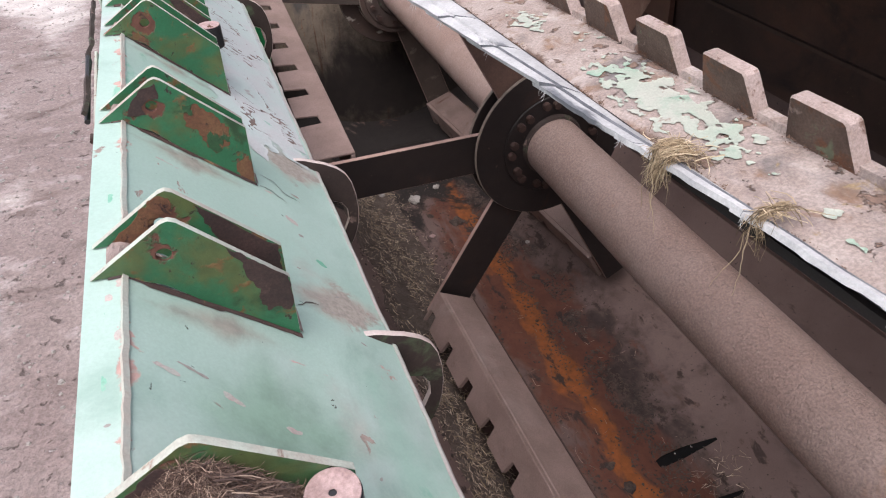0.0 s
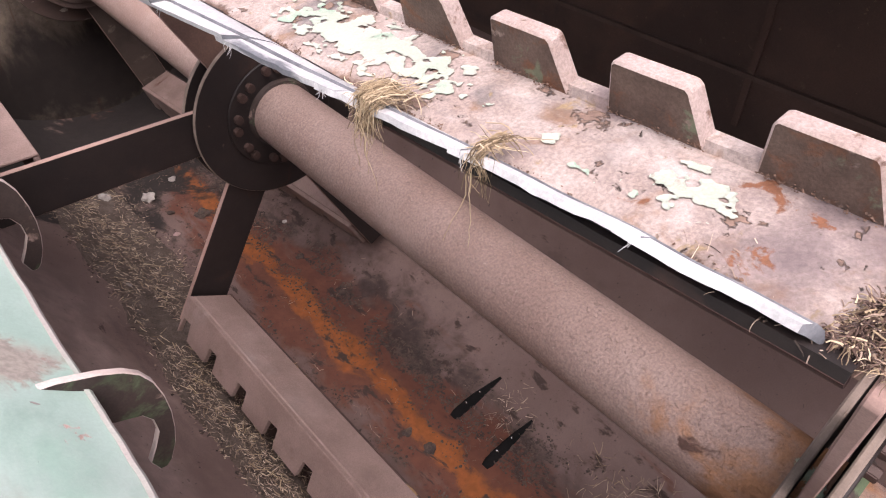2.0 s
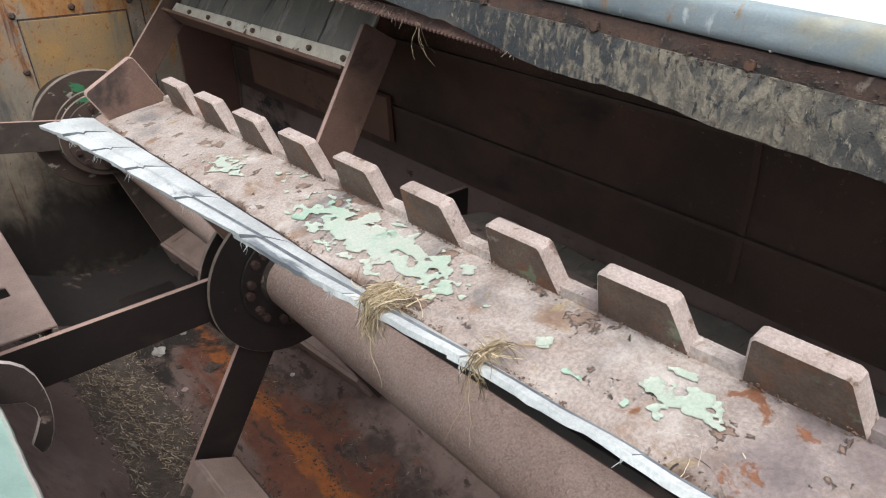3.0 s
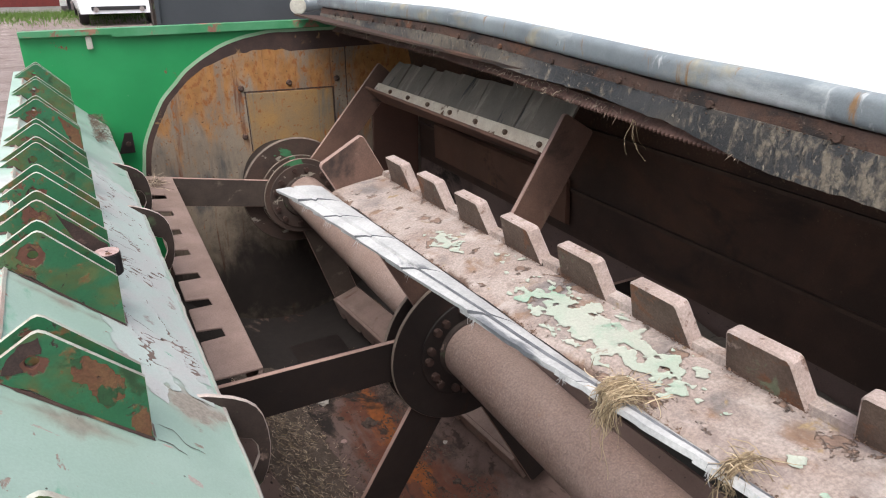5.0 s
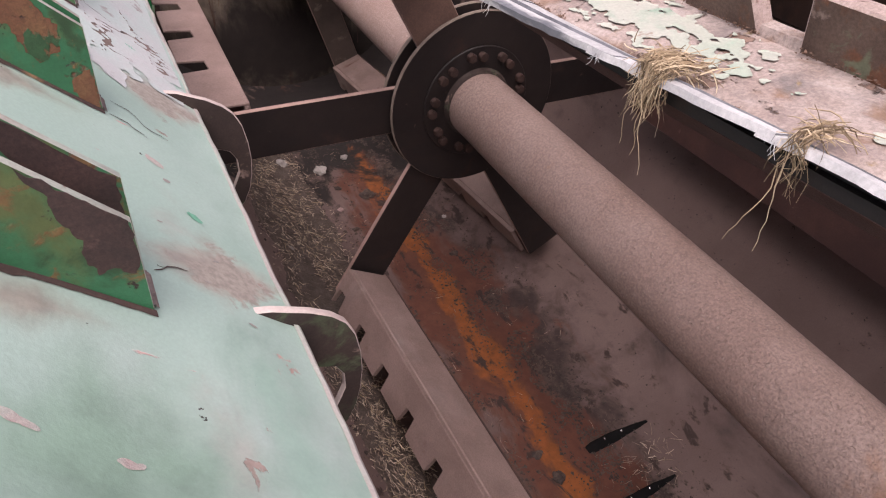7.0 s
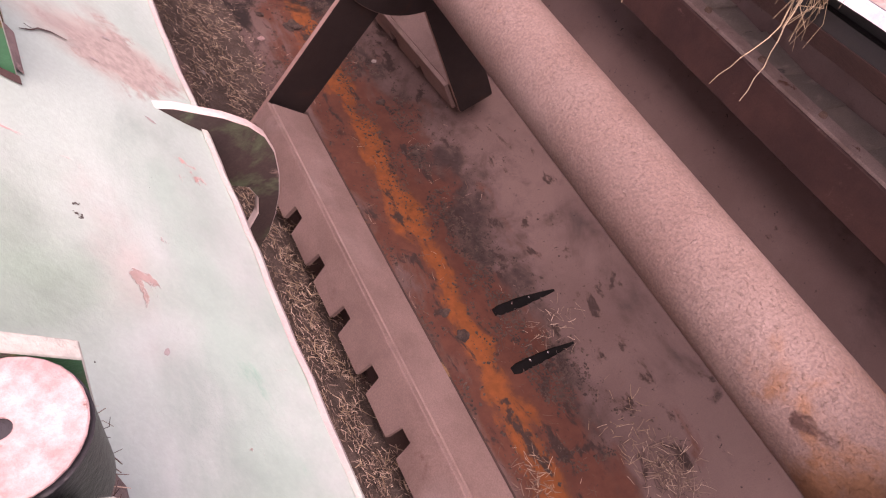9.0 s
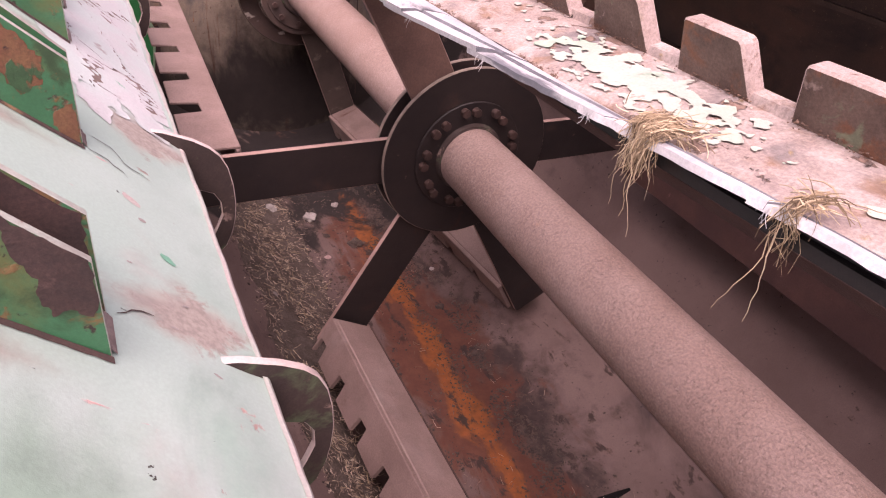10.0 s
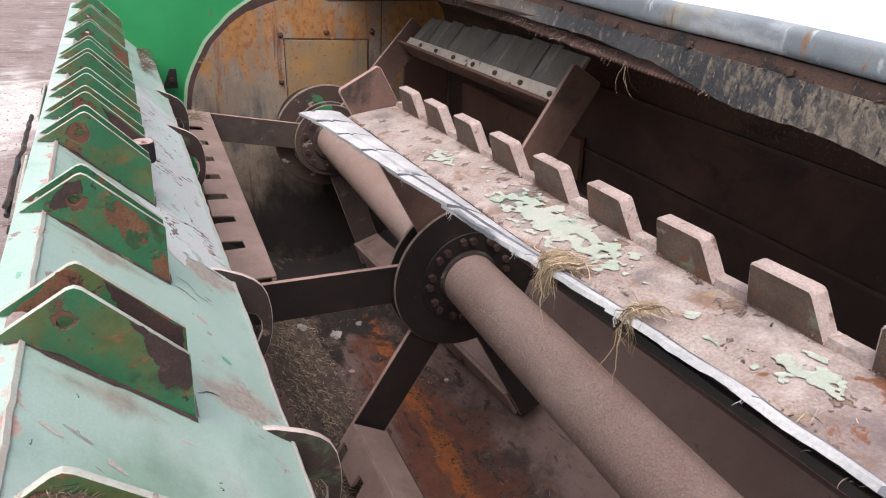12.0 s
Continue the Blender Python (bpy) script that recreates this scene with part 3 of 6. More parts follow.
# ---- the yard ----
bm = bmesh.new()
bmesh.ops.create_grid(bm, x_segments=80, y_segments=80, size=300)
solid("ground", bm, ground_mat, "reddish brown gravel yard with pale patch of painted sunlight", "ground", kind="structure")
verts, faces = [], []
for _ in range(2600):
    x, y = -0.15 - 3.2 * rng.random() ** 1.3, rng.uniform(0.0, 7.5)
    r = rng.uniform(0.003, 0.010) * (1.6 if rng.random() < 0.06 else 1)
    first = len(verts)
    turn = rng.uniform(0, 6.28)
    for k in range(5):
        a = turn + 2 * math.pi * k / 5
        verts.append((x + r * math.cos(a), y + r * rng.uniform(0.7, 1) * math.sin(a), 0))
    for k in range(5):
        a = turn + 2 * math.pi * k / 5 + 0.3
        verts.append((x + 0.6 * r * math.cos(a), y + 0.6 * r * math.sin(a), r * rng.uniform(0.45, 0.8)))
    for k in range(5):
        j = (k + 1) % 5
        faces.append((first + k, first + j, first + 5 + j, first + 5 + k))
    faces.append(tuple(first + 5 + k for k in range(5)))
stuff("gravel", verts, faces, stone_mat, "small pale gravel stones scattered on the yard", "gravel")

# ---- housing of the header: trough, front beam, end plate, hood ----
AX, AZ, R = 0.749, 0.821, 0.665
Y0, Y1 = -1.2, 2.82
housing = thing("harvester_header", "old green and mint header housing with open rusty trough", "farm machine")

arc = [radians(a) for a in range(162, 361, 3)]
inner = [(AX + R * math.cos(a), AZ + R * math.sin(a)) for a in arc]
outer = [(AX + (R + 0.006) * math.cos(a), AZ + (R + 0.006) * math.sin(a)) for a in reversed(arc)]
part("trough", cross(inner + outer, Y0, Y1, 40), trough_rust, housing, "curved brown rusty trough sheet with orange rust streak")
BX = AX + R
bm = cross([(BX, AZ), (BX - 0.015, 1.10), (BX - 0.06, 1.30), (BX - 0.16, 1.425), (BX - 0.15, 1.432), (BX - 0.05, 1.305), (BX - 0.005, 1.10), (BX + 0.01, AZ)], Y0, Y1, 12)
part("back_wall", bm, back_rust, housing, "dark brown rusty back sheet")
bm = cross([(BX - 0.17, 1.425), (0.86, 1.46), (0.86, 1.466), (BX - 0.17, 1.432)], Y0, Y1, 12)
part("roof_sheet", bm, back_rust, housing, "dark underside sheet below the hood")
seam_tan = worn("worn_seam", (0.10, 0.062, 0.046), (0.07, 0.042, 0.032), 12, 0.7, grain_depth=0.3)
for z, x in ((0.98, BX - 0.009), (1.20, BX - 0.036)):
    part("seam_strip", soften(cross([(x, z), (x - 0.012, z), (x - 0.013, z + 0.010), (x, z + 0.010)], Y0, Y1, 2), 0.001), seam_tan, housing)
for y in (0.55, 1.85):
    part("seam_strip", cross([(BX - 0.003, AZ + 0.05), (BX - 0.010, AZ + 0.05), (BX - 0.021, 1.10), (BX - 0.066, 1.30), (BX - 0.06, 1.305), (BX - 0.014, 1.10)], y, y + 0.014), back_rust, housing)
for y in (-0.9, 2.3):
    part("skid", soften(block(0.55, 0.95, y, y + 0.25, 0.0, 0.165, 0.01), 0.002), dark_steel, housing, "dark steel skid under the trough")

DENTS = [(0.020, 0.365, 0.055, 0.075, -0.0065), (0.085, 0.47, 0.030, 0.06, 0.0030), (-0.010, 0.62, 0.04, 0.05, -0.0025), (0.060, 0.80, 0.03, 0.05, 0.0020),
         (0.030, 0.95, 0.05, 0.06, -0.0030), (0.060, 1.25, 0.04, 0.10, 0.0025), (0.040, 0.12, 0.05, 0.07, -0.0030), (0.050, 1.65, 0.04, 0.12, -0.0030)]


def beam_z(x, y):
    """Height of the dented slope of the beam."""
    z = 1.311 - 0.9505 * max(0, x + 0.0925)
    inside = max(0.0, min(1.0, (x + 0.0925) / 0.03)) * max(0.0, min(1.0, (0.1295 - x) / 0.03))
    for cx, cy, sx, sy, deep in DENTS:
        z += inside * deep * math.exp(-((x - cx) / sx) ** 2 - ((y - cy) / sy) ** 2)
    return z + inside * 0.0012 * noise.noise((x * 14, y * 9, 1.0))


slope = [float(v) for v in np.linspace(-0.0925, 0.1295, 17)]
beam = [(-0.1215, 1.312)] + [(x, 1.311 - 0.9505 * (x + 0.0925)) for x in slope[:-1]] + [(0.1295, 1.101), (0.126, 1.070), (0.118, 1.02), (0.11, 0.99), (-0.02, 0.98), (-0.118, 1.10), (-0.1235, 1.30)]
bm = cross(beam, Y0, Y1, 300)
for v in bm.verts:
    x, y, z = v.co
    if z > 1.09 and -0.0925 < x < 0.1294:
        v.co.z = beam_z(x, y)
    if z > 1.05:
        v.co.z += 0.0012 * noise.noise((x * 9, y * 5, 1.0))
        if x > 0.12:
            v.co.x += 0.0022 * noise.noise((0.3, y * 14, 2.0))
front_beam = part("front_beam", soften(bm, 0.003, 2, 20), mint_paint, housing, "long folded front beam in faded mint paint, dented and chipped")
BEAM_UP = Vector((0.689, 0, 0.725))


def on_beam(x, y, h):
    return Vector((x, y, beam_z(x, y) + 0.0012 * noise.noise((x * 9, y * 5, 1.0)))) + BEAM_UP * h


# old paint lifting in sheets on the far stretch, with bare rusty ground showing at its broken edges
def peel(x, y):
    window = min(0.0, (x - 0.012 + 0.02 * grain(y * 22, 3, 1)) / 0.03, (0.121 - x) / 0.02)
    reach = min(0.0, (y - 0.93 + 0.07 * grain(x * 26, 1.0, 5)) / 0.06, (1.92 - y) / 0.10)
    line = abs(noise.noise((x * 20 + 3 * y, y * 6, 4.0)) + 0.22 * noise.noise((x * 80, y * 70, 2.0)))
    gone = grain(x * 40, y * 26, 9.0) - 0.80
    return min(line - 0.022, -gone) + 0.6 * window + 0.7 * reach


def bare_window(x, y):
    return min(0.02, 0.6 * (x - 0.018) / 0.03, (0.117 - x) / 0.02, (y - 0.97 + 0.07 * grain(x * 26, 1.0, 5)) / 0.06, (1.88 - y) / 0.1)


part("bare_ground", skin(on_beam, bare_window, 0.0, 0.122, 0.84, 1.95, 0.006, 0.0003, 0.0), old_ground, front_beam, "rusty ground under the cracked paint")
part("lifted_paint", skin(on_beam, peel, 0.0, 0.122, 0.84, 1.95, 0.0026, 0.0007, 0.0004, 0.05), pale_flake, front_beam, "pale paint lifting along its cracks", kind="stuff")


# small chips down to old red paint, and smears of the first dark green coat
def chip(x, y, wide, long, turn, material, label, seed):
    def mask(u, v):
        a, b = math.cos(turn) * u + math.sin(turn) * v, -math.sin(turn) * u + math.cos(turn) * v
        return 1 - (a / wide) ** 2 - (b / long) ** 2 + 1.2 * grain(u * 150, v * 150, seed)
    r = max(wide, long) * 1.5
    bm = skin(lambda u, v, h: on_beam(x + u, y + v, h), mask, -r, r, -r, r, max(0.0012, r / 22), 0.0007, 0.0)
    part("paint_chip", bm, material, front_beam, label)


chip_pink = worn("old_pink_primer", (0.52, 0.40, 0.37), (0.50, 0.50, 0.45), 40, 0.8, grain_depth=0.25)
chip_green = worn("old_green_coat", (0.16, 0.42, 0.29), (0.28, 0.50, 0.38), 30, 0.6, grain_depth=0.2)
chip_grey = worn("scuffed_grey_mark", (0.30, 0.27, 0.25), (0.42, 0.37, 0.34), 40, 0.85, grain_depth=0.3)
for k, (x, y, wide, long, turn) in enumerate([(-0.070, 0.392, 0.008, 0.0028, -0.5), (-0.034, 0.381, 0.009, 0.0028, -0.6), (0.004, 0.365, 0.006, 0.0028, -0.4), (-0.105, 0.462, 0.0035, 0.004, 0), (-0.096, 0.480, 0.003, 0.006, 0), (0.060, 0.716, 0.008, 0.004, -0.9), (-0.097, 0.420, 0.0025, 0.007, 0)]):
    chip(x, y, wide, long, turn, chip_pink, "chip down to old pink primer", k)
for k, (x, y, wide, long, turn) in enumerate([(0.078, 0.640, 0.008, 0.003, -0.9), (-0.110, 0.445, 0.004, 0.008, 0), (0.100, 0.240, 0.006, 0.012, 0.3), (-0.108, 0.372, 0.004, 0.006, 0), (-0.105, 0.610, 0.003, 0.008, 0), (0.075, 1.02, 0.007, 0.003, -0.7)]):
    chip(x, y, wide, long, turn, chip_green, "smear of darker green paint", 20 + k)
for k, (x, y, wide, long, turn) in enumerate([(-0.056, 0.399, 0.010, 0.0014, -0.5), (0.066, 0.688, 0.003, 0.003, 0), (0.092, 0.505, 0.004, 0.0012, -0.6), (0.105, 0.530, 0.005, 0.0012, -0.8), (0.070, 0.545, 0.0025, 0.0014, 0.2), (0.060, 0.330, 0.0025, 0.0012, 1.2), (-0.104, 0.335, 0.0025, 0.0014, 0), (0.082, 0.580, 0.003, 0.0014, 0.6), (0.050, 0.610, 0.002, 0.0014, 0.1)]):
    chip(x, y, wide, long, turn, chip_grey, "dark scuff in the paint", 40 + k)
bm = cross([(-0.0948, 1.3112), (-0.0925, 1.3140), (-0.0893, 1.3105), (-0.0910, 1.3080)], Y0, Y1 - 0.01, 420, lambda y: (0.0016 * noise.noise((y * 60, 0, 0)), 0.0014 * noise.noise((0, y * 55, 0))))
part("weld_seam", bm, worn("weathered_weld", (0.46, 0.50, 0.44), (0.46, 0.33, 0.28), 12, 0.8, grain_depth=0.2), front_beam, "rough painted weld bead along the fold")
bm = cross([(0.1262, 1.1055), (0.1300, 1.1030), (0.1318, 1.0990), (0.1300, 1.092), (0.1275, 1.099)], Y0, Y1 - 0.01, 300, lambda y: (0.0016 * noise.noise((y * 30, 3, 0)) + 0.0015 * noise.noise((0.3, y * 14, 2.0)), 0.0016 * noise.noise((y * 26, 7, 0))))
part("bare_lip", bm, worn("bare_pink_lip", (0.46, 0.40, 0.37), (0.44, 0.50, 0.43), 14, 0.8, grain_depth=0.2), front_beam, "chipped pinkish lip of the beam")


# brackets in pairs along the beam
def bracket(y, lean=0.0, high=0.0):
    pts = [(-0.117, 1.3135), (-0.101, 1.3125), (-0.0905, 1.3045), (-0.080, 1.3010), (-0.066, 1.2925), (-0.048, 1.2720), (-0.022, 1.2430), (0.0310, 1.1940), (0.0335 + high * 0.2, 1.2713 + high), (-0.0425, 1.3505), (-0.0480, 1.3535), (-0.0540, 1.3522)]
    bm = plate(pts, 0.006, across(y - 0.003), holes=[(-0.0588, 1.3225, 0.0064)], bevel=0.0004)
    for v in bm.verts:
        v.co.y += lean * (v.co.z - 1.25) + 0.0012 * noise.noise((v.co.x * 22, y * 9, v.co.z * 22))
    return part("bracket_plate", bm, (green_paint, edge_metal), housing, "green clevis plate with drilled hole, chipped and rusty")


def ragged(pts, size, seed, steps=7):
    """An outline with a torn edge."""
    out = []
    for (x0, z0), (x1, z1) in zip(pts, pts[1:] + pts[:1]):
        for k in range(steps):
            f = k / steps
            x, z = x0 + (x1 - x0) * f, z0 + (z1 - z0) * f
            out.append((x + size * noise.noise((x * 160, z * 160, seed)), z + size * noise.noise((z * 160, x * 160, seed + 5))))
    return out


def flaked(owner, y, pts, material, label, seed, size=0.003):
    """A patch where the paint is gone, a hair proud of the plate."""
    bm = plate(ragged(pts, size, seed), 0.0006, across(y - 0.0036), bevel=0)
    for v in bm.verts:
        v.co.y += LEAN.get(y, 0) * (v.co.z - 1.25) + 0.0012 * noise.noise((v.co.x * 22, y * 9, v.co.z * 22))
    part("bare_patch", bm, material, owner, label)


LEAN = {}


PAIRS = [(-0.06, -0.018), (0.228, 0.270), (0.490, 0.532), (0.773, 0.806), (1.056, 1.098), (1.187, 1.236), (1.341, 1.393), (1.553, 1.607), (1.728, 1.778), (2.023, 2.069), (2.339, 2.387), (2.66, 2.70)]
plates = {}
for pair in PAIRS:
    for y in pair:
        LEAN[y] = rng.uniform(-0.03, 0.03)
        plates[y] = bracket(y, LEAN[y], rng.uniform(-0.004, 0.004) if pair[0] != 0.228 else 0.010)
    # cross spacer low between the two plates
    part("spacer", soften(block(-0.03, 0.02, pair[0] + 0.004, pair[1] - 0.004, 1.205, 1.245, 0.0), 0.004), tab_rust, housing, "rusty spacer between the clevis plates")


# Dark strip along each plate foot: dirt and contact shade in one colour.
for y, owner in plates.items():
    bm = bmesh.new()
    rows = []
    for i in range(31):
        x = -0.104 + 0.136 * i / 30
        z = on_beam(x, y, 0.0006).z + 0.0004
        wide = 0.0025 + 0.0022 * abs(noise.noise((x * 70, y * 9, 2))) + (0.0025 if -0.08 < x < -0.03 else 0)
        rows.append([bm.verts.new((x, y - 0.003 - wide, z + 0.0002)), bm.verts.new((x, y - 0.0028, z + 0.0028)), bm.verts.new((x, y - 0.0028, z - 0.002))])
    for a, c in zip(rows, rows[1:]):
        bm.faces.new((a[0], a[1], c[1], c[0]))
        bm.faces.new((a[1], a[2], c[2], c[1]))
    part("dirt_line", bm, brown_edge, owner, "dark dirt and painted contact shade in the joint")
flaked(plates[0.490], 0.490, [(-0.014, 1.317), (0.010, 1.292), (0.0315, 1.2695), (0.0315, 1.235), (0.025, 1.230), (0.017, 1.239), (0.008, 1.236), (0.003, 1.250), (0.006, 1.262), (-0.003, 1.280), (-0.003, 1.296)], bare_patch, "dark bare patch", 1)
flaked(plates[0.773], 0.773, [(-0.028, 1.316), (-0.012, 1.316), (0.002, 1.300), (0.012, 1.286), (0.015, 1.268), (0.007, 1.254), (-0.006, 1.249), (-0.014, 1.262), (-0.018, 1.282), (-0.030, 1.292)], rust_patch, "orange-brown bare patch", 2, 0.004)
flaked(plates[0.773], 0.773, [(-0.078, 1.333), (-0.062, 1.345), (-0.050, 1.347), (-0.047, 1.336), (-0.0505, 1.329), (-0.060, 1.332), (-0.0685, 1.325), (-0.068, 1.314), (-0.086, 1.316)], bare_patch, "brown bare patch beside the hole", 3, 0.002)
flaked(plates[0.773], 0.773, [(0.014, 1.232), (0.030, 1.238), (0.030, 1.200), (0.020, 1.206), (0.012, 1.219)], rust_patch, "rusty lower end", 4)
flaked(plates[0.532], 0.532, [(-0.100, 1.315), (-0.070, 1.340), (-0.058, 1.350), (-0.046, 1.346), (-0.048, 1.330), (-0.0570, 1.332), (-0.0685, 1.328), (-0.0690, 1.318), (-0.080, 1.306)], rust_patch, "rust round the hole", 5)
flaked(plates[0.532], 0.532, [(-0.030, 1.335), (0.030, 1.272), (0.030, 1.240), (0.000, 1.262), (-0.020, 1.300)], bare_patch, "dark bare patch", 6)
flaked(plates[0.270], 0.270, [(-0.100, 1.316), (-0.070, 1.340), (-0.055, 1.334), (-0.0505, 1.326), (-0.050, 1.316), (-0.060, 1.312), (-0.069, 1.318), (-0.085, 1.305)], bare_patch, "brown bare patch beside the hole", 7)
flaked(plates[1.187], 1.187, [(-0.030, 1.332), (0.030, 1.270), (0.030, 1.225), (0.010, 1.245), (-0.010, 1.280)], bare_patch, "dark bare patch", 8)
flaked(plates[2.023], 2.023, [(-0.010, 1.310), (0.030, 1.268), (0.030, 1.210), (0.012, 1.228), (0.000, 1.262)], rust_patch, "rusty end", 9)





part("back_panel", soften(cross([(BX - 0.010, 0.86), (BX - 0.030, 0.87), (BX - 0.038, 1.015), (BX - 0.022, 1.02)], 1.72, 2.62), 0.003), worn("brown_panel", (0.17, 0.085, 0.058), (0.13, 0.068, 0.048), 4, 0.65, grain_depth=0.2, layers=[((0.06, 0.036, 0.028), 6, 0.56, 0.70, 0.7, 0, (1, 0.6, 1), None), ((0.26, 0.14, 0.07), 7, 0.62, 0.72, 0.8, 0, (1, 2, 0.4), None)]), housing, "orange-brown panel on the back wall")


def bush(x, y, z, r=0.018, high=0.034):
    b = part("bush", rod((x, y, z - high), (x, y, z), r, 32, bevel=0.0015), (car_dark), housing, "black round bush with dusty pink top")
    C = [(0.96 * r * math.cos(a), 0.96 * r * math.sin(a)) for a in np.linspace(0, 2 * math.pi, 29)[:-1]]
    part("bush_cap", plate(C, 0.0015, Matrix.Translation((x, y, z)), holes=[(0, 0, 0.0026)], bevel=0.0004), bush_pink, b, "dusty pink bush top")


bush(0.018, 0.250, 1.291)
bush(0.026, 1.118, 1.283)


# dark cracks in the old filler beside the brackets and tabs
def crack(x, y, steps, way):
    p, pts = Vector((x, y)), []
    for k in range(steps + 1):
        pts.append(p.copy())
        turn = way + 1.6 * noise.noise((k * 0.7, x * 50, y * 50))
        p = p + Vector((math.cos(turn), math.sin(turn))) * 0.007
    bm = bmesh.new()
    rows = []
    for k, q in enumerate(pts):
        w = 0.0007 * math.sin(math.pi * (k + 0.4) / (steps + 0.8)) + 0.0002
        z = on_beam(q.x, q.y, 0).z
        up = BEAM_UP * 0.0009
        rows.append([bm.verts.new(Vector((q.x, q.y - w, z)) + up), bm.verts.new(Vector((q.x, q.y + w, z)) + up)])
    for a, b in zip(rows, rows[1:]):
        bm.faces.new((a[0], a[1], b[1], b[0]))
    part("crack", bm, brown_edge, front_beam, "thin dark crack in old filler")


for x, y, steps, way in ((0.034, 0.772, 5, -0.9), (0.038, 0.805, 8, -0.5), (0.036, 0.536, 4, 0.5), (0.034, 1.098, 6, -0.4), (0.010, 1.300, 9, -0.5), (0.030, 1.420, 8, -0.45), (0.050, 1.470, 6, -0.5), (0.012, 1.640, 9, -0.5), (0.045, 1.900, 6, -0.6), (0.088, 0.915, 3, -0.5)):
    crack(x, y, steps, way)


# hook tabs on the rear edge of the beam
def tab(y):
    pts = [(0.078, 1.134), (0.088, 1.1335), (0.110, 1.128), (0.142, 1.113), (0.160, 1.101), (0.172, 1.088), (0.180, 1.070), (0.1845, 1.045), (0.1855, 1.020), (0.183, 0.995), (0.178, 0.974), (0.169, 0.954), (0.162, 0.947), (0.155, 0.948), (0.149, 0.966), (0.159, 0.984), (0.167, 1.002), (0.1665, 1.022), (0.159, 1.036), (0.136, 1.047), (0.118, 1.060), (0.114, 1.098), (0.080, 1.130)]
    bm = plate(pts, 0.008, across(y - 0.004), bevel=0.0010)
    for v in bm.verts:
        v.co.y += 0.0014 * noise.noise((v.co.x * 18, y * 5, v.co.z * 18))
    return part("hook_tab", bm, (tab_rust, worn_edge), housing, "rusty hook-shaped tab welded to the beam")


worn_edge = worn("pale_worn_edge", (0.62, 0.53, 0.49), (0.48, 0.38, 0.34), 30, 0.75, grain_depth=0.2)
for y in (0.128, 0.530, 0.925, 1.780, 2.185):
    tab(y)

# strips and rod on the outer face of the beam
part("side_strip", plate([(0.80, 1.24), (1.06, 1.255), (1.06, 1.292), (0.80, 1.275)], 0.004, Matrix(((0, 0, 1, -0.136), (1, 0, 0, 0), (0, 1, 0, 0), (0, 0, 0, 1)))), (green_paint, edge_metal), housing, "narrow green strip on the outer face")
part("side_strip", plate([(1.30, 1.262), (1.52, 1.270), (1.53, 1.285), (1.52, 1.300), (1.30, 1.292)], 0.004, Matrix(((0, 0, 1, -0.136), (1, 0, 0, 0), (0, 1, 0, 0), (0, 0, 0, 1)))), (green_paint, edge_metal), housing, "narrow green strip on the outer face")
part("side_rod", rod((-0.147, 0.88, 1.268), (-0.145, 1.05, 1.288), 0.0035, 10), car_dark, housing, "thin black rod beside the beam")
bm = cross([(-0.150, 1.282), (-0.146, 1.286), (-0.142, 1.282), (-0.146, 1.278)], 0.88, 1.32, 60, lambda y: (0.004 * noise.noise((y * 20, 1, 1)), 0.004 * noise.noise((y * 24, 5, 1)) + 0.01 * (y - 1.1)))
part("side_rail", bm, tab_rust, housing, "corroded lumpy rail beside the beam")
for y in (0.83, 1.51):
    tilt_disc("side_bolt", (-0.137, y, 1.268 if y < 1 else 1.285), (-1, 0, 0.3), 0.007, 0.005, bolt_steel, housing)

# end plate with its wear area, access panel and flange
ep = [(-0.085, 0.95), (-0.085, 1.433), (1.0, 1.440), (BX + 0.01, 1.44), (BX + 0.01, 0.12), (0.10, 0.12)]
end_plate = part("end_plate", plate(ep, 0.006, across(Y1)), end_green, housing, "green end plate")


def wear(grow):
    left = [(0.800 + (0.574 + grow) * math.cos(a), 0.852 + (0.549 + grow) * math.sin(a)) for a in np.linspace(radians(88), radians(205), 40)]
    wob = [(x + 0.004 * noise.noise((x * 15, z * 15, grow)), z + 0.004 * noise.noise((z * 15, x * 15, 3 + grow))) for x, z in left]
    return [(BX, 1.405 + grow)] + wob + [(0.20, 0.125), (BX, 0.125)]


part("paint_edge", plate(wear(0.012), 0.0015, across(Y1 - 0.002), bevel=0), pale_green, end_plate, "pale sprayed rim of the green paint")
part("wear_rim", plate(wear(0.0), 0.0015, across(Y1 - 0.004), bevel=0), brown_edge, end_plate, "dark brown worn rim")
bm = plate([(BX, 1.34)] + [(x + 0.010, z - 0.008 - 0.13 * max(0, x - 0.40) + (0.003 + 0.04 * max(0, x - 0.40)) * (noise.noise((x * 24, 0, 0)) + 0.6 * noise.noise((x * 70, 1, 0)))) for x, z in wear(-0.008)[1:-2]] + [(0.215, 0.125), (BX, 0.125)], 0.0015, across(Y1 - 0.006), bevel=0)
part("wear_sheet", bm, end_sheet, end_plate, "rusty grey-brown wear area with orange streaks, shade painted low down")
part("flange", soften(cross([(-0.085, 1.437), (0.98, 1.445), (0.98, 1.417), (0.20, 1.411), (0.196, 1.420), (-0.085, 1.419)], Y1 - 0.022, Y1 + 0.02), 0.004), green_flange, end_plate, "chipped green top flange")
panel = part("access_panel", plate([(0.652, 0.80), (0.640, 1.176), (0.996, 1.170), (1.0, 0.80)], 0.003, across(Y1 - 0.010), bevel=0.001), panel_orange, end_plate, "bolted orange-stained access panel")
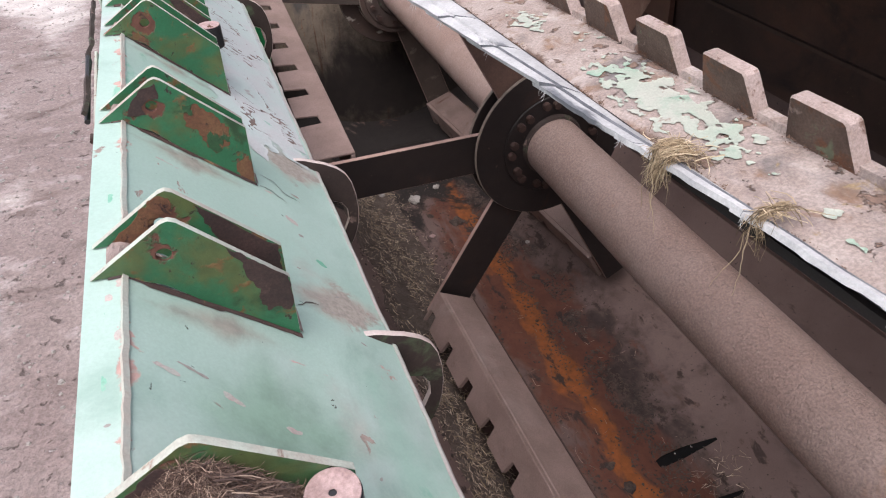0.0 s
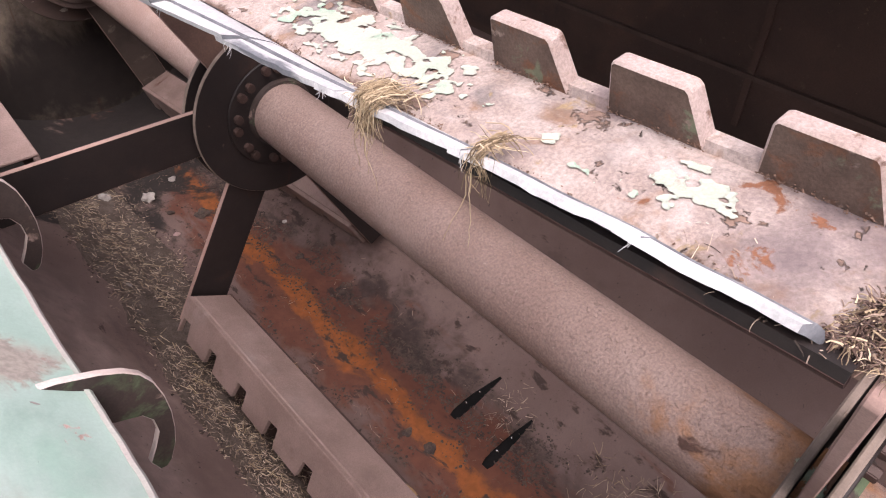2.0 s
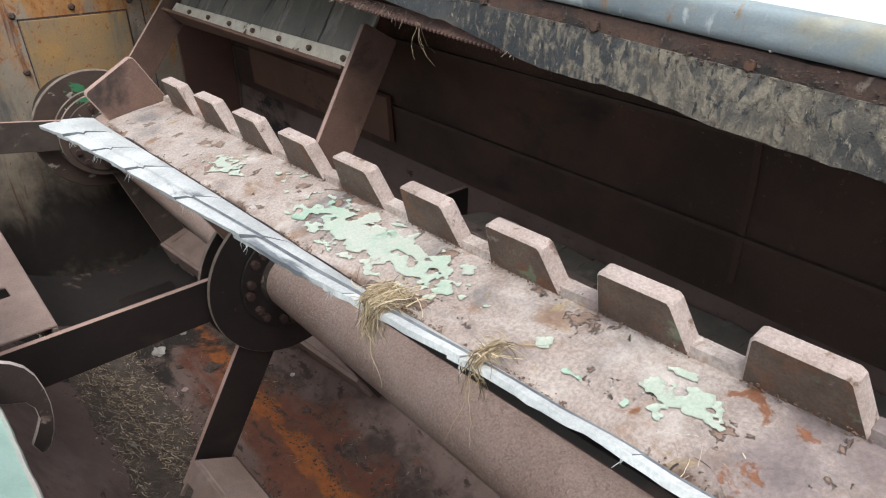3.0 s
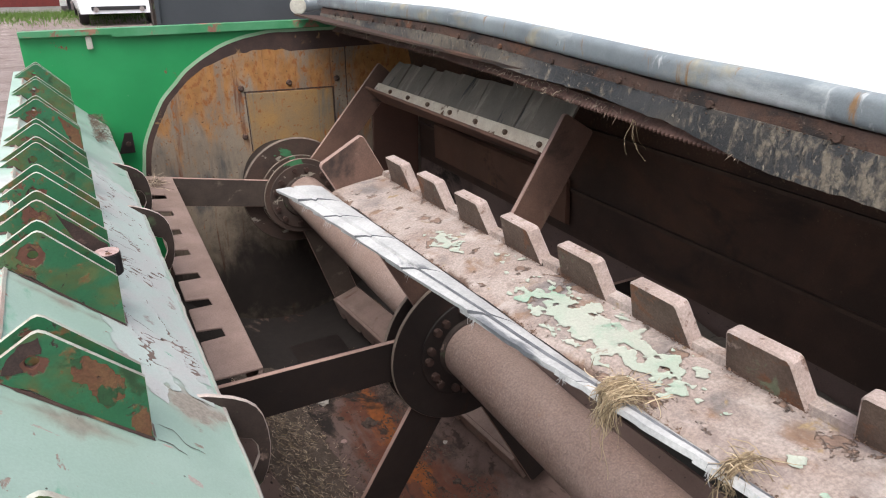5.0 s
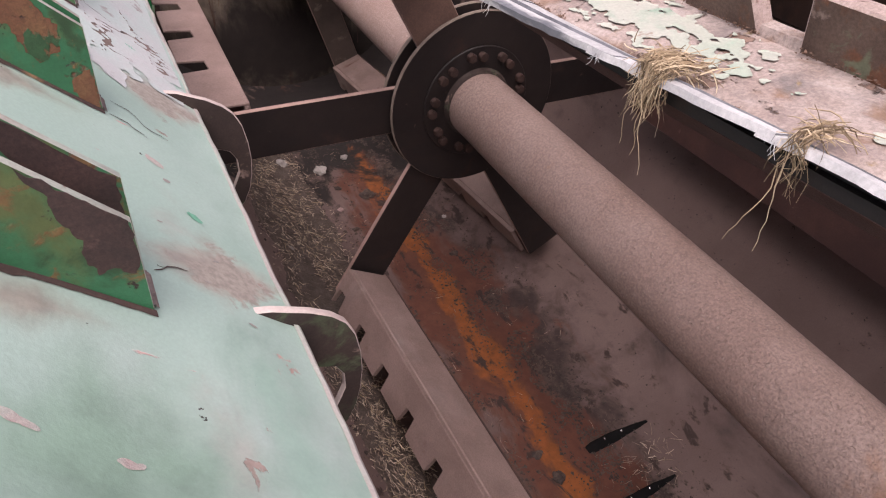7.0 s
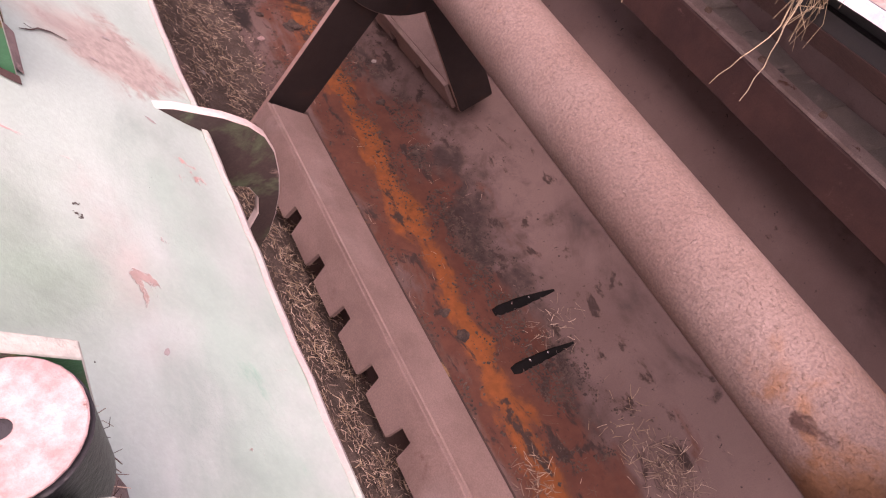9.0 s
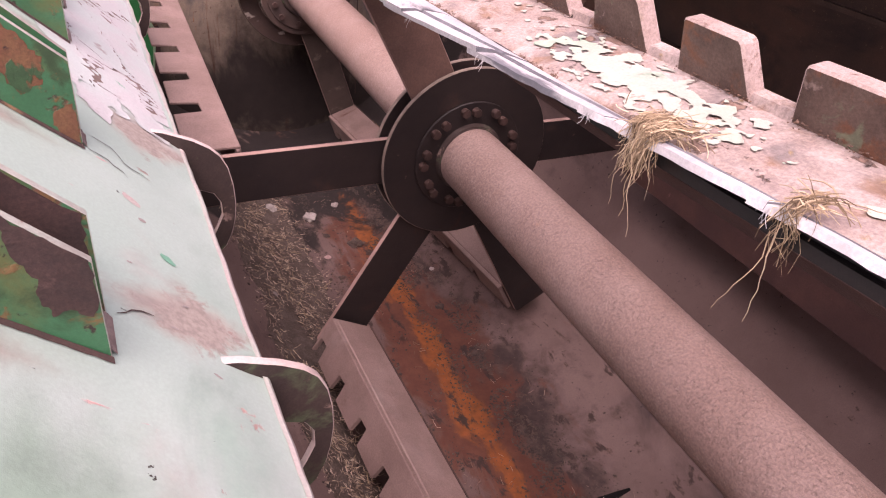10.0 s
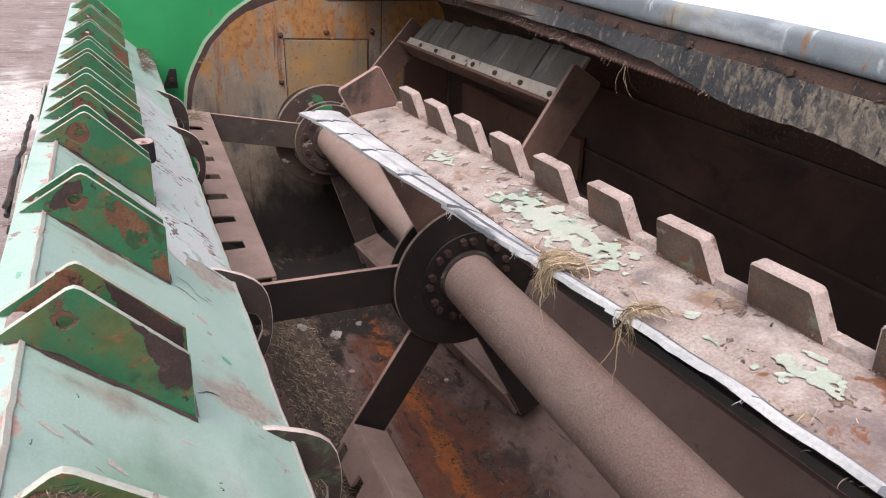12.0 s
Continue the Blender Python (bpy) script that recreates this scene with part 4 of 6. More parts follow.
bm = join(plate([(0.644, 0.80), (0.633, 1.184), (0.637, 1.184), (0.648, 0.80)], 0.002, across(Y1 - 0.0085), bevel=0), plate([(0.633, 1.180), (0.633, 1.184), (1.002, 1.178), (1.002, 1.174)], 0.002, across(Y1 - 0.0085), bevel=0), plate([(0.999, 1.176), (1.003, 1.176), (1.007, 0.80), (1.003, 0.80)], 0.002, across(Y1 - 0.0085), bevel=0))
part("panel_gap", bm, brown_edge, end_plate, "dark rusty gap round the panel")
for x, z in ((0.622, 1.197), (0.815, 1.206), (1.018, 1.208), (0.618, 1.006), (0.628, 0.86)):
    tilt_disc("panel_bolt", (x, Y1 - 0.007, z), (0, -1, 0), 0.013, 0.009, ledge_rust, end_plate, 8, True)
part("pale_clip", soften(block(0.113, 0.132, Y1 - 0.014, Y1 - 0.004, 1.372, 1.416, 0), 0.003), pale_plastic, end_plate, "broken pale clip under the flange")
part("corner_gusset", plate([(0.150, 1.00), (0.205, 1.00), (0.205, 1.075), (0.180, 1.075)], 0.01, across(Y1 - 0.035)), dark_steel, end_plate, "dark corner gusset")
tilt_disc("panel_bolt", (0.186, Y1 - 0.036, 1.035), (0, -1, 0), 0.010, 0.008, bolt_steel, end_plate, 6)
# seams and folds of the end sheet beside the panel
for x in (1.06,):
    part("sheet_seam", plate([(x, 0.30), (x + 0.004, 0.30), (x + 0.003, 1.36), (x - 0.001, 1.36)], 0.001, across(Y1 - 0.0068), bevel=0), brown_edge, end_plate)
part("stiffener", plate([(1.17, 0.70), (BX - 0.02, 0.70), (BX - 0.02, 1.17), (1.17, 1.22)], 0.012, across(Y1 - 0.02), bevel=0.003), worn("reddish_stiffener", (0.13, 0.06, 0.042), (0.10, 0.05, 0.037), 5, 0.7), end_plate, "reddish brown stiffening plate")


# hood
def HX(y):
    return 0.79 + 0.064 * y


def HZ(y):
    return float(np.interp(y, (-1.2, 0.2, 0.5, 0.65, 0.9, 1.16, 1.37, 1.7, 2.82), (1.52, 1.530, 1.538, 1.542, 1.543, 1.550, 1.555, 1.558, 1.530)))


def lip(y):
    return HX(y), HZ(y)


part("hood_top", cross([(0.012, -0.004), (0.10, 0.004), (1.9, 0.03), (1.9, 0.02), (0.02, -0.010)], Y0, Y1 + 0.03, 24, lip), white_sheet, housing, "flat white painted hood top")
ring = [(0.012 + 0.016 * math.copysign(abs(math.cos(a)) ** 0.6, math.cos(a)), -0.021 + 0.021 * math.copysign(abs(math.sin(a)) ** 0.6, math.sin(a))) for a in np.linspace(0, 2 * math.pi, 33)[:-1]]
rail = part("hood_rail", cross(ring, Y0, Y1 + 0.03, 80, lip), rail_paint, housing, "rounded blue-grey hood rail")
sealant = worn("old_sealant", (0.46, 0.44, 0.39), (0.30, 0.28, 0.25), 60, 0.7)
for k in range(46):
    y = 0.35 + 0.013 * k + rng.uniform(-0.003, 0.003) + (0.12 if k > 16 else 0) + (0.15 if k > 34 else 0)
    r = rng.uniform(0.0012, 0.0030)
    part("sealant_blob", lump((HX(y) + 0.002, y, HZ(y) - 0.037 + rng.uniform(-0.003, 0.003)), r, 0.9, 0.5, 1), sealant, rail)
for k in range(14):
    y = 0.30 + 0.16 * k + rng.uniform(-0.02, 0.02)
    part("rust_pimple", lump((HX(y) + 0.003, y, HZ(y) - 0.006), rng.uniform(0.002, 0.004), 0.5, 0.4, 1), ledge_rust, rail)
ledge = part("hood_ledge", cross([(0.004, -0.044), (0.03, -0.042), (0.03, -0.075), (-0.002, -0.072)], Y0, Y1, 120, lambda y: (HX(y), HZ(y) + 0.002 * noise.noise((y * 18, 0, 4)))), ledge_rust, housing, "rusty bolted ledge")
for k in range(13):
    y = 0.16 + 0.205 * k
    tilt_disc("ledge_bolt", (HX(y) - 0.001, y, HZ(y) - 0.058), (-1, 0, 0.1), 0.0065, 0.005, ledge_rust, ledge, 6)


bm = bmesh.new()
rows = []
for k in range(301):
    y = Y0 + (Y1 - Y0) * k / 300
    hx, hz = HX(y), HZ(y)
    low = float(np.interp(y, (0.4, 0.5, 0.65, 0.72, 0.85, 1.0, 1.7), (0.127, 0.122, 0.126, 0.118, 0.099, 0.093, 0.100))) + 0.003 * noise.noise((y * 5, 1, 1)) + 0.003 * noise.noise((y * 40, 1, 1))
    belly = 0.010 * noise.noise((y * 3.5, 6, 0)) + 0.004 * noise.noise((y * 12, 6, 0))
    prof = [(-0.003, -0.064), (-0.007 + belly * 0.3, -0.080), (-0.010 + belly, -low), (-0.005 + belly, -low), (-0.002 + belly * 0.3, -0.080), (0.001, -0.064)]
    rows.append([bm.verts.new((hx + x, y, hz + z)) for x, z in prof])
for a, b in zip(rows, rows[1:]):
    for i in range(6):
        bm.faces.new((a[i], a[(i + 1) % 6], b[(i + 1) % 6], b[i]))
bm.faces.new(rows[0])
bm.faces.new(rows[-1])
part("rubber_skirt", bm, rubber_muddy, housing, "black rubber skirt caked with dried mud")
strip_red = worn("reddish_serrated_steel", (0.17, 0.095, 0.075), (0.11, 0.06, 0.048), 12, 0.8, grain_depth=0.3, layers=[((0.36, 0.27, 0.21), 24, 0.58, 0.68, 0.9, 0.2, E1, None)])
bm = bmesh.new()
rows = []
count = 200
for k in range(2 * count):
    y = 0.71 + 0.0049 * k
    sag = 0.003 * noise.noise((y * 6, 0, 2))
    out = -0.005 if k % 2 else 0.000
    x0, z0 = HX(y) + 0.014, HZ(y) - 0.105 + sag
    x1, z1 = HX(y) + out, HZ(y) - (0.1215 if k % 2 else 0.1185) + sag
    rows.append([bm.verts.new((x0, y, z0)), bm.verts.new((x1, y, z1)), bm.verts.new((x1 + 0.002, y, z1 - 0.003)), bm.verts.new((x0, y, z0 - 0.005))])
for a, b in zip(rows, rows[1:]):
    for q in range(4):
        bm.faces.new((a[q], a[(q + 1) % 4], b[(q + 1) % 4], b[q]))
bm.faces.new(rows[0])
bm.faces.new(rows[-1])
part("serrated_strip", bm, strip_red, housing, "reddish strip with serrated lower edge", smooth=False)

# ---- rotor ----
rotor = thing("rotor", "rusty steel rotor with spoked discs, notched bars and rubber paddles", "rotor")
part("tube", rod((AX - 0.020, -0.9, AZ - 0.012), (AX + 0.012, 2.72, AZ + 0.007), 0.0715, 72), tube_rust, rotor, "thick pitted rusty tube")


def polar(r, degrees, side=0.0):
    """A point round the axis: r outward, side towards the clockwise hand."""
    a = radians(degrees)
    return (AX + r * math.cos(a) + side * math.sin(a), AZ + r * math.sin(a) - side * math.cos(a))


def circle(r, steps=64):
    return [(AX + r * math.cos(a), AZ + r * math.sin(a)) for a in np.linspace(0, 2 * math.pi, steps + 1)[:-1]]


disc_edge = worn("dusty_disc_edge", (0.22, 0.17, 0.14), (0.13, 0.10, 0.08), 20, 0.85, grain_depth=0.2)
arm_edge = worn("dusty_pink_edge", (0.36, 0.235, 0.20), (0.28, 0.18, 0.15), 14, 0.85, grain_depth=0.25)
green_disc = worn("green_specked_disc", (0.06, 0.04, 0.033), (0.09, 0.055, 0.042), 9, 0.7, layers=[
    ((0.07, 0.24, 0.11), 8, 0.60, 0.62, 0.5, 0.4, E1, [(2, 1.0, 0.16, 0.25)]), ((0.45, 0.40, 0.33), 16, 0.62, 0.66, 0.8, 0, E1, None)])


def disc(y, radius, material, bolts, phase):
    d = part("disc", plate(circle(radius), 0.010, across(y - 0.024), bevel=0.002), (material, disc_edge), rotor, "dark oily disc with a ring of bolts")
    part("rear_disc", plate(circle(radius + 0.004), 0.010, across(y + 0.014), bevel=0.002), (material, disc_edge), d, "second disc behind the spokes")
    part("hub_flange", plate(circle(0.128, 48), 0.006, across(y - 0.030), bevel=0.0015), material, d, "bolted hub flange")
    part("weld_collar", rod((AX, y - 0.040, AZ), (AX, y - 0.028, AZ), 0.0745, 48, 0.081, bevel=0.002), tab_rust, d, "rough weld collar round the tube")
    for k in range(bolts):
        a = phase + 2 * math.pi * k / bolts + (-0.05 if k % 2 else 0.05)
        r = 0.107 + (0.004 if k % 2 else 0)
        tilt_disc("bolt", (AX + r * math.cos(a), y - 0.029, AZ + r * math.sin(a)), (0, -1, 0), 0.0105, 0.014, bolt_steel, d, 6)
    return d


disc(0.063, 0.20, dark_steel, 12, 0.2)
disc(1.309, 0.200, dark_steel, 18, 0.1)
disc(2.555, 0.148, green_disc, 12, 0.3)
part("bearing_ring", plate(circle(0.213), 0.016, across(2.60), bevel=0.004), (green_disc, disc_edge), rotor, "brown ring with remains of green paint")
part("bearing_drum", rod((AX, 2.61, AZ), (AX, Y1 - 0.012, AZ), 0.16, 48), dark_steel, rotor, "dark bearing drum at the end wall")


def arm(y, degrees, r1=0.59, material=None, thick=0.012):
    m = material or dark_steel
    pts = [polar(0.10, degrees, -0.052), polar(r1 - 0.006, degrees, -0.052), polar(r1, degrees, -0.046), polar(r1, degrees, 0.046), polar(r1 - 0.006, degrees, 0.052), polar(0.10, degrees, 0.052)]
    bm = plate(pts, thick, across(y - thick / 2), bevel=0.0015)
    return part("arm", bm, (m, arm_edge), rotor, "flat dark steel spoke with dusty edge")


MID = (179.2, 119.2, 59.2, -0.8, 299.2, 239.2)
# Browner copy of the spoke steel for upper arms, light put into the colour.
arm_brown_lit = worn("brown_arm_lit", (0.19, 0.108, 0.080), (0.13, 0.074, 0.057), 9, 0.7, grain_depth=0.3, layers=[
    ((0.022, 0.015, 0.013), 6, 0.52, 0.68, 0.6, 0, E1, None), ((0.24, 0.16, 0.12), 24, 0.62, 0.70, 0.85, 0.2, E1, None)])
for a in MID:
    arm(1.309, a, 0.575 if a == 239.2 else 0.59, arm_brown_lit if a in (59.2, 119.2) else None)
arm_far = worn("dark_dusty_far_arm", (0.085, 0.062, 0.050), (0.055, 0.040, 0.033), 9, 0.75, grain_depth=0.3, layers=[((0.20, 0.17, 0.13), 12, 0.60, 0.68, 0.9, 0.2, E1, None)])
for a in (170, 49, 289):
    arm(2.555, a, material=arm_brown_lit if a == 49 else arm_far)
near_paint = worn("near_arm_paint", (0.10, 0.12, 0.085), (0.06, 0.055, 0.045), 12, 0.7, layers=[((0.40, 0.58, 0.46), 10, 0.56, 0.60, 0.6, 0.5, E1, None)])
for a in (119, 239, -1):
    arm(0.063, a, 0.56, near_paint)


def bar_matrix(y0, y1, a0, a1):
    """Own x along y, own y towards the clockwise hand, own z outward, from one disc's angle to another's."""
    def place(bm):
        for v in bm.verts:
            s, side, out = v.co
            a = a0 + (a1 - a0) * s / (y1 - y0)
            x, z = polar(out, a, side)
            v.co = (x, y0 + s, z)
        return bm
    return place


def angle_bar(y0, y1, a0, a1, material, depth, wide, pitch, first, high, label, reach=0.490):
    """An angle iron: one leg across the spokes, the other outward with notches in its edge."""
    place, length = bar_matrix(y0, y1, a0, a1), y1 - y0
    bm = plate([(0, -0.052), (length, -0.052), (length, 0.052), (0, 0.052)], 0.012, Matrix.Translation((0, 0, reach)), bevel=0.003)
    ob = part("angle_bar", place(bm), material, rotor, label)
    pts = [(0, 0), (length, 0), (length, high)]
    s = length - first
    while s - wide > 0.02:
        w = wide + rng.uniform(-0.003, 0.003)
        pts += [(s, high), (s - 0.005, high - depth), (s - w + 0.005, high - depth - 0.002), (s - w, high)]
        s -= pitch
    pts += [(0, high)]
    stand = Matrix(((1, 0, 0, 0), (0, 0, 1, 0.0515), (0, 1, 0, reach + 0.001), (0, 0, 0, 1)))
    part("toothed_leg", place(plate(pts, 0.012 if reach == 0.490 else 0.006, stand, bevel=0.0015)), material, ob)
    bm = plate([(0, -0.0545), (length, -0.0545), (length, -0.0515), (0, -0.0515)], 0.004, Matrix.Translation((0, 0, reach - 0.001)), bevel=0.0)
    for v in bm.verts:
        v.co.y += 0.002 * noise.noise((v.co.x * 30, 1, 0))
    part("weld_line", place(bm), brown_edge, ob, "dark crack beside the leg")
    return ob


angle_bar(0.08, 1.292, 239.2, 239.2, dusty_rust, 0.042, 0.042, 0.1285, 0.005, 0.098, "dusty angle bar with square notches")
angle_bar(1.33, 2.545, 179.2, 170, dusty_rust, 0.054, 0.046, 0.142, 0.03, 0.100, "dusty angle bar with square notches", 0.476)
angle_bar(1.33, 2.545, 299.2, 289, dusty_rust, 0.042, 0.042, 0.142, 0.03, 0.100, "dusty angle bar with square notches")


web_brown = worn("brown_web", (0.17, 0.085, 0.058), (0.12, 0.062, 0.045), 6, 0.7, grain_depth=0.25, layers=[
    ((0.05, 0.032, 0.026), 6, 0.56, 0.70, 0.7, 0, (1, 0.5, 1), None), ((0.26, 0.13, 0.06), 20, 0.62, 0.70, 0.8, 0, E1, None)])


clamp_bolt_rust = worn("rusty_clamp_bolt", (0.24, 0.16, 0.12), (0.13, 0.08, 0.058), 40, 0.85, grain_depth=0.35)


def pad_bar(y0, y1, a0, a1, low=-0.045, high=0.05, web=None, clamp=((0.78, 0.69, 0.56), (0.62, 0.51, 0.40))):
    place, length = bar_matrix(y0, y1, a0, a1), y1 - y0
    bm = plate([(0, low), (length, low), (length, high), (0, high)], 0.01, Matrix.Translation((0, 0, 0.478)), bevel=0.002)
    ob = part("pad_bar", place(bm), web or web_brown, rotor, "angle bar with bolted rubber paddle")
    stand = Matrix(((1, 0, 0, 0), (0, 0, 1, 0.0), (0, 1, 0, 0.488), (0, 0, 0, 1)))
    s0, n = 0.008, 0
    while s0 < length - 0.03:
        s1 = min(length - 0.006, s0 + rng.uniform(0.075, 0.135))
        last = s1 > length - 0.02
        high = 0.150 + rng.uniform(-0.006, 0.006)
        pts = [(s0 - 0.006, 0), (s1, 0), (s1 + (0.004 if last else 0), 0.06), (s1 - (0.008 if last else 0), 0.115), (s1 - (0.022 if last else 0.002), high), (s0 - 0.004, high - 0.003)]
        bm = plate(pts, 0.008, Matrix.Translation((0, 0.0022 * (n % 2), 0)) @ stand, bevel=0.001)
        for v in bm.verts:
            v.co.y += 0.006 * math.sin(v.co.x * 31 + n) * (v.co.z - 0.49) / 0.13
        part("rubber_paddle", place(bm), rubber_black, ob, "stiff grey rubber slat with worn edge")
        s0, n = s1, n + 1
    stand = Matrix(((1, 0, 0, 0), (0, 0, 1, -0.011), (0, 1, 0, 0.486), (0, 0, 0, 1)))
    strip = part("clamp_strip", place(plate([(0, 0), (length, 0), (length, 0.042), (0, 0.042)], 0.010, stand)), worn("dusty_clamp", *clamp, 14, 0.85, grain_depth=0.3, layers=[(RUST, 24, 0.60, 0.68, 0.85, -0.2, E1, None)]), ob, "dusty bolted clamping strip")
    s = 0.05
    while s < length - 0.02:
        a = a0 + (a1 - a0) * s / length
        x, z = polar(0.507, a, -0.011)
        u = radians(a)
        bolt = rod((x, y0 + s, z), (x - 0.009 * math.sin(u), y0 + s, z + 0.009 * math.cos(u)), 0.0085, 6, 0.007, bevel=0.001)
        part("clamp_bolt", bolt, clamp_bolt_rust, ob)
        s += 0.165
    return ob


pad_bar(1.335, 2.54, 59.2, 49)
pad_bar(0.08, 1.295, -3.0, -3.0, -0.004, 0.090, web_red, ((0.33, 0.25, 0.22), (0.22, 0.155, 0.13)))

# the lugged bar: plate, upright lugs and a pale rubber flap along its front edge
def hinge(y):
    return float(np.interp(y, (0.0, 0.1, 0.5, 0.75, 1.35), (0.551, 0.550, 0.548, 0.548, 0.545))), float(np.interp(y, (0.0, 0.1, 0.5, 0.75, 1.35), (1.320, 1.317, 1.297, 1.289, 1.270)))


TILT = radians(17)
FLAT = radians(8)
BU, BV = Vector((-math.cos(FLAT), -math.sin(FLAT))), Vector((-math.sin(TILT), math.cos(TILT)))


def on_bar(u, v, y):
    hx, hz = hinge(y)
    return (hx + BU.x * u + BV.x * v, y, hz + BU.y * u + BV.y * v)


def widen(y):
    """The plate grows a little wider towards its far end."""
    return float(np.interp(y, (0.45, 0.80, 1.30), (1.13, 1.16, 1.20)))


def bar_sheet(profile, y0, y1, cuts, jitter=0.0):
    bm = bmesh.new()
    rows = []
    for k in range(cuts + 1):
        y = y0 + (y1 - y0) * k / cuts
        rows.append([bm.verts.new(on_bar(u * (widen(y) if u > 0.04 else 1), v + jitter * noise.noise((u * 40, y * 25, v * 30)), y)) for u, v in profile])
    for a, b in zip(rows, rows[1:]):
        for i in range(len(profile)):
            j = (i + 1) % len(profile)
            bm.faces.new((a[i], a[j], b[j], b[i]))
    bm.faces.new(rows[0])
    bm.faces.new(rows[-1])
    return bm


prof = [(-0.020, 0.010), (-0.004, 0.011), (0.000, 0.002), (0.05, 0.003), (0.085, 0.001), (0.098, -0.005), (0.101, -0.012), (0.092, -0.014), (-0.012, -0.012), (-0.020, -0.004)]
lug_bar = part("lug_bar", bar_sheet(prof, 0.075, 1.30, 190, 0.0012), bar_paint, rotor, "rusty pale bar with flaking mint paint")
def leg_sheet(profile, y0, y1, cuts):
    bm = bmesh.new()
    rows = []
    for k in range(cuts + 1):
        y = y0 + (y1 - y0) * k / cuts
        hx, hz = hinge(y)
        rows.append([bm.verts.new((hx + x, y, hz + z + 0.0008 * noise.noise((y * 40, z * 90, 0)))) for x, z in profile])
    for a, b in zip(rows, rows[1:]):
        for i in range(len(profile)):
            j = (i + 1) % len(profile)
            bm.faces.new((a[i], a[j], b[j], b[i]))
    bm.faces.new(rows[0])
    bm.faces.new(rows[-1])
    return bm


# Near-black leg: the shade under the flap is put into its colour.
part("lower_leg", leg_sheet([(-0.104, -0.017), (-0.119, -0.017), (-0.1195, -0.0265), (-0.106, -0.0265)], 0.08, 1.20, 40), dark_steel, lug_bar, "leg of the bar, darkened for the shade under the flap")
part("lower_lip", leg_sheet([(-0.1065, -0.0268), (-0.1200, -0.0268), (-0.1190, -0.0285), (-0.1035, -0.0445), (-0.095, -0.0445)], 0.08, 1.22, 40), web_red, lug_bar, "reddish brown lower lip of the leg")
LUGS = [1.2500 - 0.1315 * k for k in range(10)]
for k, yl in enumerate(LUGS):
    y1, y0 = yl + 0.004, yl - 0.067
    out = [(y0 - 0.020, -0.006), (y1 + 0.004, -0.006), (y1, 0.052), (y1 - 0.0035, 0.0555), (y0 + 0.004, 0.0545), (y0, 0.0505)]
    bm = plate(out, 0.020, Matrix.Translation((0, 0, -0.020)), bevel=0.0024)
    for v in bm.verts:
        s, h, w = v.co
        v.co = on_bar(w + 0.0012 * noise.noise((s * 30, h * 40, k)), h, s)
    bm.normal_update()
    # Fronts darker, tops paler: overhead light put into the rust and dust colours.
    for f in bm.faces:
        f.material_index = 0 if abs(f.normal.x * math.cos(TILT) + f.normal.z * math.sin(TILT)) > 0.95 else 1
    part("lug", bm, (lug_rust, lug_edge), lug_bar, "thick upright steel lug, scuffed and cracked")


# flakes of cream-green paint left on the plate of the bar, 
def on_plate(u, y, h):
    v = float(np.interp(u, (0.0, 0.05, 0.085, 0.098), (0.002, 0.003, 0.001, -0.005))) + h
    return on_bar(u * widen(y), v, y)


SPOTS = [(0.045, 0.600, 0.040, 0.170, 1.0), (0.030, 0.500, 0.030, 0.070, 0.7), (0.050, 0.935, 0.030, 0.060, 0.75), (0.040, 0.225, 0.030, 0.050, 0.75), (0.020, 0.82, 0.03, 0.05, 0.5), (0.050, 0.350, 0.02, 0.03, 0.45), (0.060, 0.275, 0.03, 0.08, 0.4), (0.035, 1.07, 0.03, 0.05, 0.35)]


def flakes(u, y):
    near = max(g * math.exp(-((u - cu) / su) ** 2 - ((y - cy) / sy) ** 2) for cu, cy, su, sy, g in SPOTS)
    return 0.80 * near - 0.50 - 1.5 * max(0, 0.36 - near) + 0.58 * grain(u * 82, y * 54, 2.0) - (0.5 if u < 0.003 else 0)


part("flaking_paint", skin(on_plate, flakes, 0.002, 0.090, 0.12, 1.22, 0.0019, 0.0010, 0.0009, 0.10), cream_flake, lug_bar, "curling cream-green paint flakes", kind="stuff")


def crust(name, spots, sizes, material, label):
    """Crumbs of caked dirt at given places, in one mesh."""
    verts, faces = [], []
    for c in spots:
        s, i = rng.choice(sizes) * rng.uniform(0.6, 1.3), len(verts)
        for d in ((1, 0, 0), (0, 1, 0), (-1, 0, 0), (0, -1, 0), (0, 0, 0.7), (0, 0, -0.5)):
            verts.append(Vector(c) + Vector([s * (k * rng.uniform(0.6, 1.3) + rng.uniform(-0.25, 0.25)) for k in d]))
        for p in range(4):
            q = (p + 1) % 4
            faces += [(i + p, i + q, i + 4), (i + q, i + p, i + 5)]
    stuff(name, verts, faces, material, label, "dirt")


crust_rust = worn("rust_crumbs", (0.19, 0.115, 0.08), (0.13, 0.08, 0.058), 60, 0.95)
spots = []
for yl in LUGS:
    for _ in range(90):
        spots.append(on_bar(abs(rng.gauss(0, 0.0025)), 0.003 + abs(rng.gauss(0, 0.003)), rng.uniform(yl - 0.085, yl + 0.006)))
crust("lug_crust", spots, (0.0006, 0.0009, 0.0014), crust_rust, "rusty dirt caked at the feet of the lugs")
spots = [on_plate(0.093 + rng.gauss(0, 0.0025), y, 0.001) for y in [rng.uniform(0.1, 1.28) for _ in range(2200)] if noise.noise((y * 14, 2, 2)) > 0.0]
crust("edge_crust", spots, (0.0006, 0.0009, 0.0014), crust_rust, "brown dirt caked along the rubber flap")


